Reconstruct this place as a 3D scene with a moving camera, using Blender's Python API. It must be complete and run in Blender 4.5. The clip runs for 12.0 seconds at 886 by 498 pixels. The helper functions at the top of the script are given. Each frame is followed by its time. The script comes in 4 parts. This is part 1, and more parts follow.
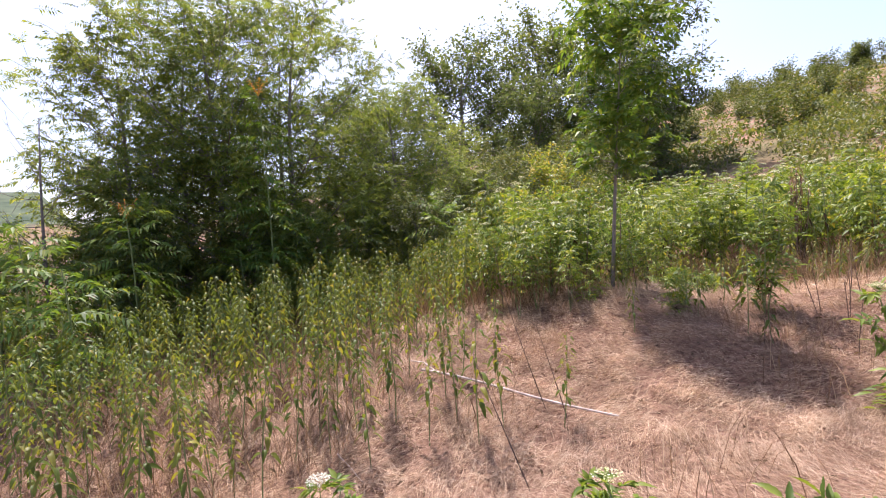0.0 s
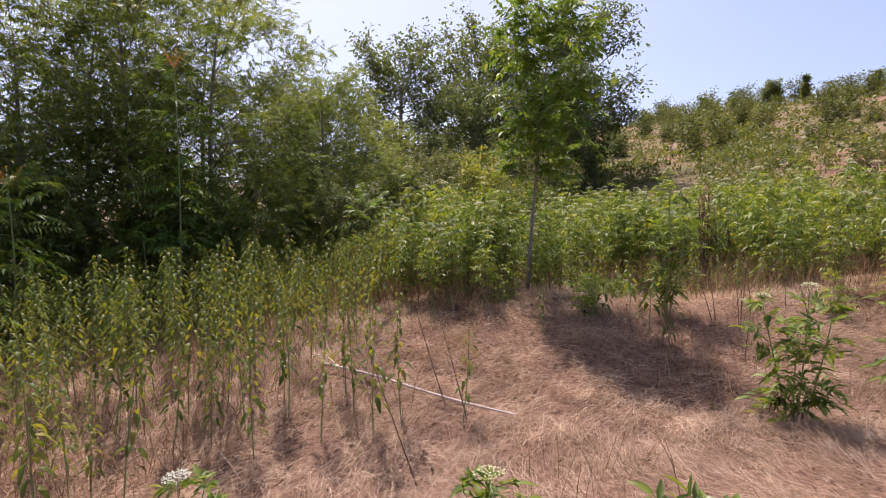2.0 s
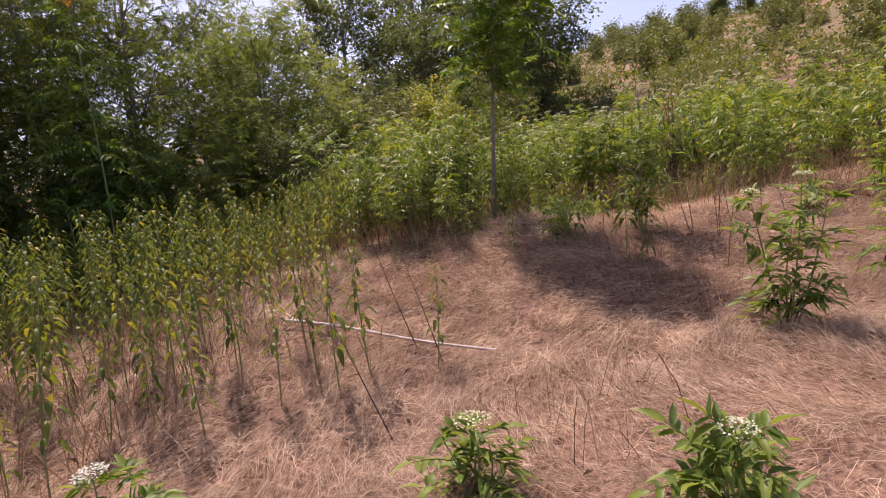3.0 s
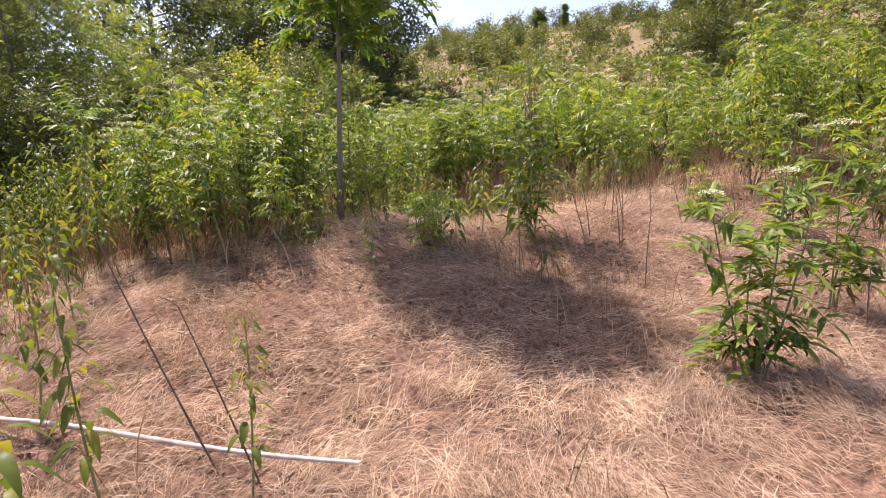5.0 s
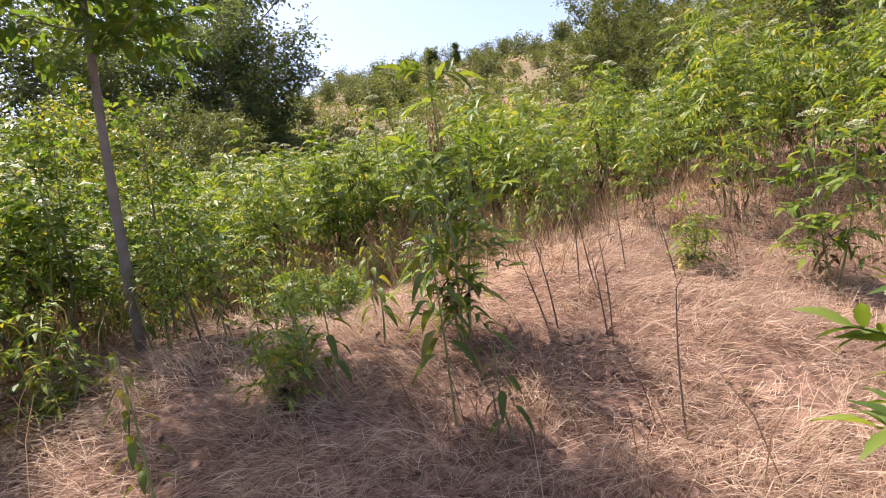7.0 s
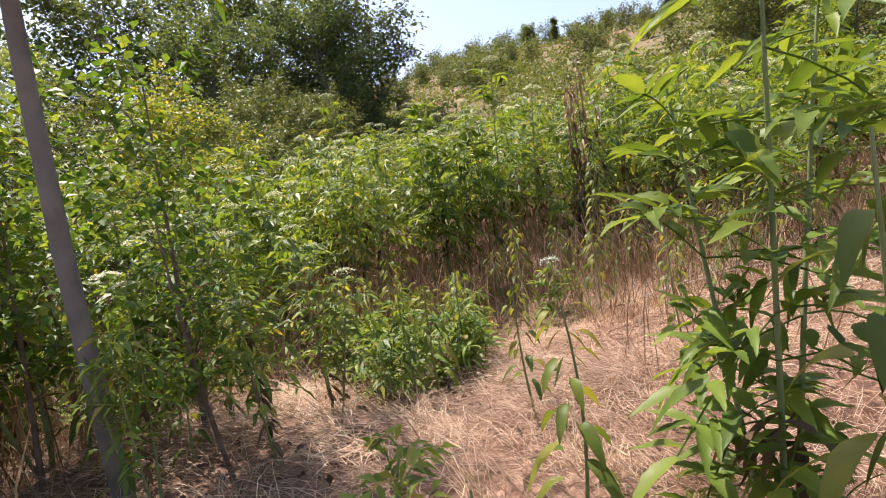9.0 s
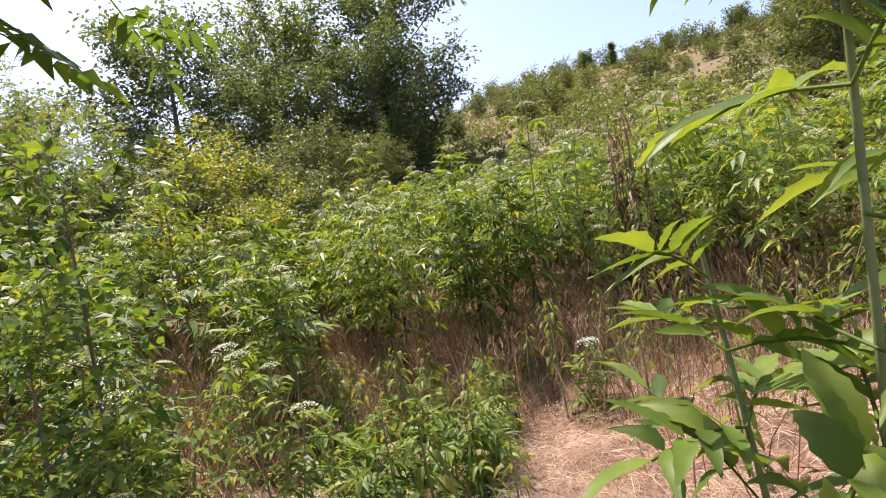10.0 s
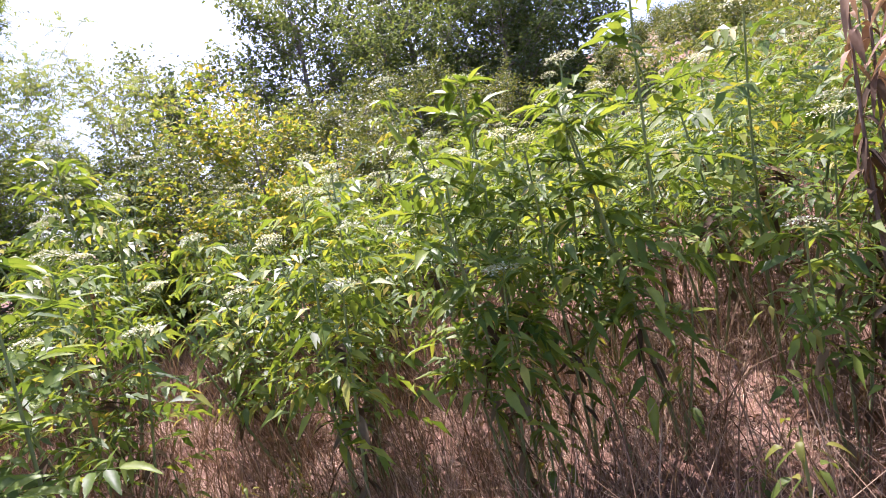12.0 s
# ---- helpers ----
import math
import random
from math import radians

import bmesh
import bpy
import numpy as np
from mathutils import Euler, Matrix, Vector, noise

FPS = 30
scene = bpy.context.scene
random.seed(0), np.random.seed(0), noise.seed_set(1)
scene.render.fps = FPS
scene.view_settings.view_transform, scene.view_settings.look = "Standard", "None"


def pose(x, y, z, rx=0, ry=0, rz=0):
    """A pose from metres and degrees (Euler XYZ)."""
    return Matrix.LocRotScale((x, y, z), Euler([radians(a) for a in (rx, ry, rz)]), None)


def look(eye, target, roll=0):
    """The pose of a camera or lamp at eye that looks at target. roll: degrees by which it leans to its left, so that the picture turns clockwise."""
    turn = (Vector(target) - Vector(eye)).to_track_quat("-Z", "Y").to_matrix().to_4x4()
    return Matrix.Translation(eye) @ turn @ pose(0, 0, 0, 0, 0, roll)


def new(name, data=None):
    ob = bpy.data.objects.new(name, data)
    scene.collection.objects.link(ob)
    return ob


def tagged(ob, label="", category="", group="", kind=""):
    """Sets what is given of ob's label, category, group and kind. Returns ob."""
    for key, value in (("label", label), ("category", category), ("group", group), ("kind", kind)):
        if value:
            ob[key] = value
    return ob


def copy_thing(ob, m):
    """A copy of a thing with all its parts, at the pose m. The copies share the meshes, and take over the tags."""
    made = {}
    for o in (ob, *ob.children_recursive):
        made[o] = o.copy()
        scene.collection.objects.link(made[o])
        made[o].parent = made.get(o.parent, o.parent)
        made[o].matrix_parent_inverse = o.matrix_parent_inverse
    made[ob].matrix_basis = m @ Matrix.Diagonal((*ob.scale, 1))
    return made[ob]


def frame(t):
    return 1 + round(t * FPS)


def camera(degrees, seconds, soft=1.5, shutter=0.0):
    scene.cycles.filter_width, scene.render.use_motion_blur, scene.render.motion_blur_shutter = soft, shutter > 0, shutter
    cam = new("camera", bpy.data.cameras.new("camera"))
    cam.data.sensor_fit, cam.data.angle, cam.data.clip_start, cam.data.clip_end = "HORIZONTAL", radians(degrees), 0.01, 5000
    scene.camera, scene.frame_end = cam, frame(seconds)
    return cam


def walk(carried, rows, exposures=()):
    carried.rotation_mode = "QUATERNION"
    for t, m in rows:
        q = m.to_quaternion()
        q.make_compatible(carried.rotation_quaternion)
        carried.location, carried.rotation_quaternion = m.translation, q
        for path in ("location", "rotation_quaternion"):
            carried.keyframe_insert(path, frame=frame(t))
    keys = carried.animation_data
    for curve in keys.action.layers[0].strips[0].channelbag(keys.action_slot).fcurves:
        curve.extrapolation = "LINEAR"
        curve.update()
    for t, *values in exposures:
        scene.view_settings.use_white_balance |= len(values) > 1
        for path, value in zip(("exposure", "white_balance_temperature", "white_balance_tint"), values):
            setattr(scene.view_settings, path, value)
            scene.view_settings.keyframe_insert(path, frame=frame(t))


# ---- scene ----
cam = camera(80.0, 12.0, 1.0)
PATH = [
    (0, (-0.03, -0.338, 1.62), (0.035, 1.66, 1.545), -3.9),
    (0.5, (0.275, -0.355, 1.658), (0.772, 1.582, 1.685), -3.8),
    (1, (0.192, -0.307, 1.639), (0.506, 1.666, 1.716), -2.1),
    (1.5, (0.136, -0.288, 1.633), (0.392, 1.694, 1.69), -1.5),
    (2, (0.182, -0.23, 1.531), (0.49, 1.744, 1.453), -0.4),
    (2.5, (0.318, -0.079, 1.415), (0.711, 1.865, 1.156), -8.8),
    (2.7, (0.28, 0.005, 1.391), (0.659, 1.947, 1.1), -6.3),
    (4.3, (0.451, 1.256, 1.348), (1.076, 3.134, 1.064), -9.3),
    (4.5, (0.478, 1.334, 1.306), (1.157, 3.178, 0.939), -6.2),
    (5, (0.661, 1.585, 1.306), (1.647, 3.287, 0.947), -3.4),
    (5.5, (1.09, 1.908, 1.194), (2.353, 3.412, 0.817), -10.6),
    (6, (1.489, 2.031, 1.217), (2.899, 3.414, 0.904), -8.0),
    (6.5, (1.6, 2.455, 1.304), (2.906, 3.952, 1.075), -10.5),
    (7, (1.721, 2.878, 1.373), (2.975, 4.416, 1.122), -9.1),
    (7.5, (1.951, 3.406, 1.329), (2.99, 5.091, 1.046), -12.2),
    (9.3, (2.467, 4.233, 1.579), (3.434, 5.965, 1.325), -9.3),
    (9.5, (2.609, 4.275, 1.662), (3.577, 6.009, 1.423), -11.0),
    (10, (2.72, 4.392, 1.667), (3.511, 6.225, 1.548), -10.5),
    (10.5, (2.936, 5.093, 1.576), (3.559, 6.978, 1.329), -6.8),
    (11, (3.218, 5.535, 1.724), (3.676, 7.468, 1.488), 0.2),
    (11.5, (3.585, 5.88, 1.706), (4.185, 7.766, 1.423), -2.0),
    (12, (4.172, 6.137, 1.689), (4.368, 8.118, 1.502), -12.8),
]
walk(cam, [(t, look(eye, target, roll)) for t, eye, target, roll in PATH], [(0.0, 0.9, 6150, 27), (0.5, 0.78, 6150, 27), (1.5, 0.43, 6250, 27), (2.0, 0.38, 6350, 29), (2.5, 0.3, 6600, 36), (4.5, 0.7, 6450, 28), (5.5, 1.0, 6350, 26), (7.0, 0.9, 6300, 24), (7.5, 0.95, 6250, 24), (9.5, 0.8, 6300, 21), (10.5, 0.8, 6250, 23), (11.0, 1.1, 6150, 32), (11.5, 1.24, 6050, 36), (12.0, 1.4, 5700, 37)])

# ---- light ----
SUN_EL, SUN_AZ = 63.0, -9.0          # degrees; azimuth to the right of +y
world = bpy.data.worlds.new("sky")
scene.world = world
world.use_nodes = True
wn = world.node_tree
sky = wn.nodes.new("ShaderNodeTexSky")
sky.sky_type, sky.sun_disc = "NISHITA", False
sky.sun_elevation, sky.sun_rotation = radians(SUN_EL), radians(SUN_AZ)
sky.air_density, sky.dust_density, sky.ozone_density, sky.altitude = 1.0, 3.5, 1.6, 300.0
wn.links.new(sky.outputs[0], wn.nodes["Background"].inputs[0])
wn.nodes["Background"].inputs[1].default_value = 0.15
sun_data = bpy.data.lights.new("sun", "SUN")
sun_data.energy, sun_data.angle, sun_data.color = 5.0, radians(0.55), (1.0, 0.93, 0.82)
sun = new("sun", sun_data)
a, e = radians(SUN_AZ), radians(SUN_EL)
sun.matrix_world = look((30 * math.sin(a) * math.cos(e), 30 * math.cos(a) * math.cos(e), 30 * math.sin(e)), (0, 0, 0))

rng = np.random.default_rng(7)


# ---- materials ----
def material(name):
    m = bpy.data.materials.new(name)
    m.use_nodes = True
    nt = m.node_tree
    return m, nt, nt.nodes["Principled BSDF"]


def ramp(nt, source, stops):
    r = nt.nodes.new("ShaderNodeValToRGB")
    while len(r.color_ramp.elements) < len(stops):
        r.color_ramp.elements.new(0.5)
    for el, (p, c) in zip(r.color_ramp.elements, stops):
        el.position, el.color = p, (*c, 1)
    nt.links.new(source, r.inputs[0])
    return r.outputs[0]


def noise_at(nt, scale, detail=4.0, coord="Object"):
    co, no = nt.nodes.new("ShaderNodeTexCoord"), nt.nodes.new("ShaderNodeTexNoise")
    no.inputs["Scale"].default_value, no.inputs["Detail"].default_value = scale, detail
    nt.links.new(co.outputs[coord], no.inputs["Vector"])
    return no.outputs[0]


def mixed(nt, kind, factor, a, b):
    m = nt.nodes.new("ShaderNodeMix")
    m.data_type, m.blend_type = "RGBA", kind
    if isinstance(factor, float):
        m.inputs[0].default_value = factor
    else:
        nt.links.new(factor, m.inputs[0])
    for s, v in ((6, a), (7, b)):
        if isinstance(v, tuple):
            m.inputs[s].default_value = (*v, 1)
        else:
            nt.links.new(v, m.inputs[s])
    return m.outputs[2]


def leaf_material(name, stops, translucent=0.48, rough=0.45, glow_tint=(1.25, 1.15, 0.45), patch=None, gloss=0.2):
    """A leaf: every leaf takes its own tone, every plant is a little different, and light shines through."""
    m, nt, b = material(name)
    geo, ob = nt.nodes.new("ShaderNodeNewGeometry"), nt.nodes.new("ShaderNodeObjectInfo")
    col = ramp(nt, geo.outputs["Random Per Island"], stops)
    tone = ramp(nt, ob.outputs["Random"], [(0.0, (0.78, 0.82, 0.78)), (1.0, (1.15, 1.1, 0.95))])
    col = mixed(nt, "MULTIPLY", 1.0, col, tone)
    vein = ramp(nt, noise_at(nt, 22.0, 3.0), [(0.3, (0.82, 0.84, 0.8)), (0.7, (1.1, 1.08, 1.02))])
    col = mixed(nt, "MULTIPLY", 1.0, col, vein)
    if patch:
        for scale, lo, hi in patch:
            col = mixed(nt, "MULTIPLY", 1.0, col, ramp(nt, noise_at(nt, scale, 4.0), [(0.34, lo), (0.66, hi)]))
    nt.links.new(col, b.inputs["Base Color"])
    b.inputs["Roughness"].default_value = rough
    b.inputs["Specular IOR Level"].default_value = gloss
    tr, mx = nt.nodes.new("ShaderNodeBsdfTranslucent"), nt.nodes.new("ShaderNodeMixShader")
    nt.links.new(mixed(nt, "MULTIPLY", 1.0, col, glow_tint), tr.inputs[0])
    mx.inputs[0].default_value = translucent
    nt.links.new(b.outputs[0], mx.inputs[1])
    nt.links.new(tr.outputs[0], mx.inputs[2])
    nt.links.new(mx.outputs[0], nt.nodes["Material Output"].inputs[0])
    return m


def plain(name, dark, light, scale, rough=0.85, bump=0.3):
    m, nt, b = material(name)
    no = noise_at(nt, scale, 6.0)
    nt.links.new(ramp(nt, no, [(0.3, dark), (0.7, light)]), b.inputs["Base Color"])
    b.inputs["Roughness"].default_value = rough
    bp = nt.nodes.new("ShaderNodeBump")
    bp.inputs["Strength"].default_value, bp.inputs["Distance"].default_value = bump, 0.01
    nt.links.new(no, bp.inputs["Height"])
    nt.links.new(bp.outputs[0], b.inputs["Normal"])
    return m


ELDER_LEAF = leaf_material("elder_leaf", [(0.0, (0.085, 0.145, 0.03)), (0.5, (0.165, 0.25, 0.045)), (0.9, (0.28, 0.34, 0.065)), (1.0, (0.44, 0.37, 0.08))], 0.46, gloss=0.26)
NETTLE_LEAF = leaf_material("nettle_leaf", [(0.0, (0.075, 0.12, 0.028)), (0.55, (0.15, 0.195, 0.042)), (0.9, (0.25, 0.245, 0.055)), (1.0, (0.32, 0.27, 0.07))], 0.42)
AILANTHUS_LEAF = leaf_material("ailanthus_leaf", [(0.0, (0.085, 0.165, 0.04)), (0.7, (0.14, 0.235, 0.05)), (1.0, (0.26, 0.31, 0.065))])
TREE_LEAF = leaf_material("tree_leaf", [(0.0, (0.14, 0.205, 0.08)), (0.7, (0.21, 0.285, 0.10)), (1.0, (0.33, 0.36, 0.12))], 0.55)
OAK_LEAF = leaf_material("dark_tree_leaf", [(0.0, (0.10, 0.145, 0.07)), (0.8, (0.155, 0.21, 0.095)), (1.0, (0.23, 0.26, 0.11))], 0.5)
SHRUB_LEAF = leaf_material("shrub_leaf", [(0.0, (0.085, 0.125, 0.045)), (0.7, (0.15, 0.185, 0.065)), (1.0, (0.25, 0.25, 0.09))], 0.36)
YELLOW_LEAF = leaf_material("yellowing_leaf", [(0.0, (0.15, 0.24, 0.05)), (0.55, (0.25, 0.31, 0.06)), (1.0, (0.52, 0.42, 0.07))])
YOUNG_LEAF = leaf_material("young_growth_leaf", [(0.0, (0.075, 0.15, 0.03)), (0.6, (0.15, 0.255, 0.05)), (1.0, (0.30, 0.36, 0.07))])
RED_LEAF = leaf_material("red_young_leaf", [(0.0, (0.36, 0.13, 0.05)), (1.0, (0.45, 0.25, 0.07))])
DEAD_LEAF = leaf_material("withered_leaf", [(0.0, (0.075, 0.05, 0.032)), (0.7, (0.15, 0.10, 0.06)), (1.0, (0.26, 0.19, 0.11))], 0.2, 0.8, (1.1, 0.95, 0.7))
# Straw patches mix uneven tone with painted-in thin shadows and light streaks.
STRAW = leaf_material("straw", [(0.0, (0.28, 0.17, 0.12)), (0.5, (0.60, 0.43, 0.34)), (1.0, (0.86, 0.71, 0.60))], 0.22, 0.55, (1.05, 0.95, 0.8), [(0.9, (0.78, 0.74, 0.72), (1.12, 1.1, 1.02)), (4.5, (0.72, 0.68, 0.66), (1.15, 1.15, 1.15))])
BROWN_GRASS = leaf_material("brown_grass", [(0.0, (0.15, 0.088, 0.055)), (0.6, (0.32, 0.205, 0.13)), (1.0, (0.58, 0.43, 0.31))], 0.22, 0.6, (1.05, 0.92, 0.75))
UMBEL = leaf_material("umbel_bloom", [(0.0, (0.45, 0.50, 0.25)), (0.5, (0.66, 0.66, 0.48)), (1.0, (0.82, 0.80, 0.70))], 0.2, 0.7, (1, 1, 0.8))
WHITE_BLOOM = leaf_material("white_bloom", [(0.0, (0.72, 0.71, 0.62)), (1.0, (0.86, 0.85, 0.80))], 0.2, 0.7, (1, 1, 0.9))
GREEN_STEM = plain("green_stem", (0.13, 0.175, 0.055), (0.24, 0.28, 0.10), 18, 0.6)
BROWN_STEM = plain("brown_stem", (0.10, 0.065, 0.045), (0.22, 0.15, 0.10), 20)
BARK = plain("bark", (0.10, 0.085, 0.07), (0.24, 0.21, 0.18), 14, 0.9, 0.6)
SMOOTH_BARK = plain("smooth_grey_bark", (0.13, 0.11, 0.095), (0.27, 0.235, 0.195), 9, 0.8, 0.25)
DRY_WOOD = plain("weathered_wood", (0.38, 0.30, 0.25), (0.66, 0.57, 0.49), 16, 0.8, 0.4)


def ground_material():
    m, nt, b = material("dry_grass_ground")
    # Kept darker than the straw: shade beneath the blades is painted into this colour.
    fine = ramp(nt, noise_at(nt, 26.0, 8.0), [(0.3, (0.10, 0.062, 0.045)), (0.52, (0.21, 0.135, 0.098)), (0.75, (0.36, 0.245, 0.185))])
    broad = ramp(nt, noise_at(nt, 0.45, 5.0), [(0.35, (0.80, 0.72, 0.66)), (0.65, (1.12, 1.06, 1.0))])
    col = mixed(nt, "MULTIPLY", 1.0, fine, broad)
    far = ramp(nt, noise_at(nt, 0.11, 6.0), [(0.42, (0.26, 0.155, 0.10)), (0.54, (0.19, 0.145, 0.075)), (0.66, (0.13, 0.115, 0.052))])
    co, sep = nt.nodes.new("ShaderNodeTexCoord"), nt.nodes.new("ShaderNodeSeparateXYZ")
    nt.links.new(co.outputs["Object"], sep.inputs[0])
    rng_node = nt.nodes.new("ShaderNodeMapRange")
    rng_node.inputs[1].default_value, rng_node.inputs[2].default_value = 1.2, 4.0
    nt.links.new(sep.outputs[2], rng_node.inputs[0])
    col = mixed(nt, "MIX", rng_node.outputs[0], col, far)
    wood = nt.nodes.new("ShaderNodeMapRange")
    wood.inputs[1].default_value, wood.inputs[2].default_value = 25.0, 32.0
    nt.links.new(sep.outputs[2], wood.inputs[0])
    trees = ramp(nt, noise_at(nt, 0.05, 6.0), [(0.35, (0.05, 0.075, 0.045)), (0.65, (0.10, 0.125, 0.07))])
    col = mixed(nt, "MIX", wood.outputs[0], col, trees)
    nt.links.new(col, b.inputs["Base Color"])
    b.inputs["Roughness"].default_value = 0.95
    b.inputs["Specular IOR Level"].default_value = 0.1
    bp = nt.nodes.new("ShaderNodeBump")
    bp.inputs["Strength"].default_value, bp.inputs["Distance"].default_value = 0.7, 0.03
    nt.links.new(noise_at(nt, 30.0, 8.0), bp.inputs["Height"])
    nt.links.new(bp.outputs[0], b.inputs["Normal"])
    return m


GROUND = ground_material()


# ---- terrain ----
def sstep(v):
    v = np.clip(v, 0, 1)
    return v * v * (3 - 2 * v)


def gz(x, y):
    """Height of the ground: a flat clearing, a low bank ahead, a hillside to the right, far ridges."""
    x, y = np.asarray(x, float), np.asarray(y, float)
    bank = 0.44 * sstep((y - 2.6) / 2.6) * (0.4 + 0.6 * sstep((x + 2) / 3)) - 0.34 * sstep((y - 5.0) / 2.4) * sstep((x - 2.0) / 1.5)
    bank = bank + 0.2 * np.exp(-((x - 2.0) ** 2 / 1.5 + (y - 6.0) ** 2 / 0.8))
    side = 0.045 * np.clip(x, -3, 9)
    u = 0.8 * x + 0.6 * y
    u = np.where(u > 104, 104 + (u - 104) * 0.06, u)
    hill = 0.243 * 3 * np.logaddexp(0, (u - 14.5) / 3)
    r = np.hypot(x, y)
    ridge = 95 * sstep((r - 350) / 650) * (1 - sstep((u - 20) / 60))
    lump = 0.035 * np.sin(2.1 * x + 0.6 * y) * np.sin(1.7 * y - 0.8 * x + 1) + 0.02 * np.sin(5.3 * x + 1.1) * np.sin(4.7 * y)
    rough = 0.35 * np.sin(0.33 * x + 1.7) * np.sin(0.29 * y) * sstep((r - 12) / 25)
    return bank + side + hill + ridge + lump + rough


def fast_mesh(name, verts, faces, mat, smooth=True):
    """One mesh from arrays: faces all have the same number of corners."""
    verts, faces = np.asarray(verts, np.float32), np.asarray(faces, np.int32)
    me = bpy.data.meshes.new(name)
    n, k = faces.shape
    me.vertices.add(len(verts))
    me.vertices.foreach_set("co", verts.ravel())
    me.loops.add(n * k)
    me.loops.foreach_set("vertex_index", faces.ravel())
    me.polygons.add(n)
    me.polygons.foreach_set("loop_start", np.arange(0, n * k, k, dtype=np.int32))
    me.polygons.foreach_set("use_smooth", np.full(n, smooth))
    me.update(calc_edges=True)
    me.materials.append(mat)
    return me


def build_ground():
    t = np.linspace(-1, 1, 321)
    s = np.sign(t) * (np.abs(t) * 18 + 1500 * np.abs(t) ** 7)
    X, Y = np.meshgrid(s + 2.0, s + 4.0)
    v = np.stack([X, Y, gz(X, Y)], -1).reshape(-1, 3)
    n = len(s)
    i = (np.arange(n - 1)[:, None] * n + np.arange(n - 1)[None]).ravel()
    f = np.stack([i, i + 1, i + n + 1, i + n], 1)
    tagged(new("ground", fast_mesh("ground", v, f, GROUND)), "dry straw-coloured meadow ground rising to a hillside", "ground", kind="structure")


build_ground()


# ---- plant geometry ----
def unit(v):
    return v / np.maximum(np.linalg.norm(v, axis=-1, keepdims=True), 1e-9)


def leaves(base, way, length, width, droop=0.25, fold=0.12, roll=None):
    """Many simple leaves: five corners, two folded quads each, drooping to the tip."""
    base, way = np.asarray(base, float), unit(np.asarray(way, float))
    n = len(base)
    length, width = np.broadcast_to(length, n)[:, None], np.broadcast_to(width, n)[:, None]
    up = np.tile([0, 0, 1.0], (n, 1)) + rng.normal(0, 0.45, (n, 3)) if roll is None else roll
    side = unit(np.cross(way, up))
    nor = np.cross(side, way)
    dz = np.array([0, 0, -1.0])
    mid = base + way * length * 0.48 + nor * 0.05 * length + dz * droop * 0.2 * length
    tip = base + way * length + dz * droop * length
    lft = base + way * length * 0.42 + side * width * 0.5 + nor * fold * width
    rgt = base + way * length * 0.42 - side * width * 0.5 + nor * fold * width
    v = np.stack([base, lft, tip, mid, rgt], 1).reshape(-1, 3)
    o = np.arange(n)[:, None] * 5
    f = np.concatenate([o + [0, 3, 2, 1], o + [0, 4, 2, 3]])
    return v, f


def compound(base, way, length, pairs, leaflet, width, droop=0.3):
    """Many pinnate leaves: leaflets in pairs along a drooping midrib and one at its end. The midrib is a thin quad."""
    base, way = np.asarray(base, float), unit(np.asarray(way, float))
    n = len(base)
    length = np.broadcast_to(length, n)[:, None]
    side = unit(np.cross(way, np.tile([0, 0, 1.0], (n, 1)) + rng.normal(0, 0.4, (n, 3))))
    dz = np.array([0, 0, -1.0])
    droop = droop * rng.uniform(0.4, 1.6, (n, 1))
    bs, ws, ls = [], [], []
    for k in range(pairs):
        t = 0.25 + 0.75 * k / max(pairs - 0.6, 1)
        p = base + way * length * t + dz * droop * length * t * t
        fwd = unit(way + dz * 2 * droop * t)
        size = 1 - 0.45 * abs(t - 0.5)
        for s in (1, -1):
            bs.append(p)
            ws.append(unit(side * s + fwd * 0.45 + rng.normal(0, 0.12, (n, 3))))
            ls.append(np.full(n, leaflet * size) * rng.uniform(0.8, 1.15, n))
    bs.append(base + way * length + dz * droop * length)
    ws.append(unit(way + dz * 2 * droop))
    ls.append(np.full(n, leaflet))
    ls = np.concatenate(ls)
    v, f = leaves(np.concatenate(bs), np.concatenate(ws), ls, ls * width / leaflet, 0.3)
    w = 0.0025
    end = base + way * length + dz * droop * length
    mid = base + way * length * 0.5 + dz * droop * length * 0.25
    rv = np.stack([base - side * w, base + side * w, mid - side * w, mid + side * w, end - side * w * 0.4, end + side * w * 0.4], 1).reshape(-1, 3)
    o = np.arange(n)[:, None] * 6 + len(v)
    rf = np.concatenate([o + [0, 1, 3, 2], o + [2, 3, 5, 4]])
    return np.concatenate([v, rv]), np.concatenate([f, rf])


def join(parts):
    vs, fs, at = [], [], 0
    for v, f in parts:
        vs.append(v)
        fs.append(np.asarray(f) + at)
        at += len(v)
    return np.concatenate(vs), np.concatenate(fs)


def tube(points, radii, n=6):
    """A round, tapering stem along points."""
    p = np.asarray(points, float)
    r = np.broadcast_to(radii, len(p))
    d = unit(np.gradient(p, axis=0))
    ref = np.where(np.abs(d[:, 2:3]) > 0.9, [[1.0, 0, 0]], [[0, 0, 1.0]])
    a = unit(np.cross(d, ref))
    b = np.cross(d, a)
    ang = np.arange(n) * 2 * np.pi / n
    v = p[:, None] + r[:, None, None] * (np.cos(ang)[None, :, None] * a[:, None] + np.sin(ang)[None, :, None] * b[:, None])
    i = (np.arange(len(p) - 1)[:, None] * n + np.arange(n)[None]).ravel()
    j = (np.arange(len(p) - 1)[:, None] * n + (np.arange(n)[None] + 1) % n).ravel()
    return v.reshape(-1, 3), np.stack([i, j, j + n, i + n], 1)


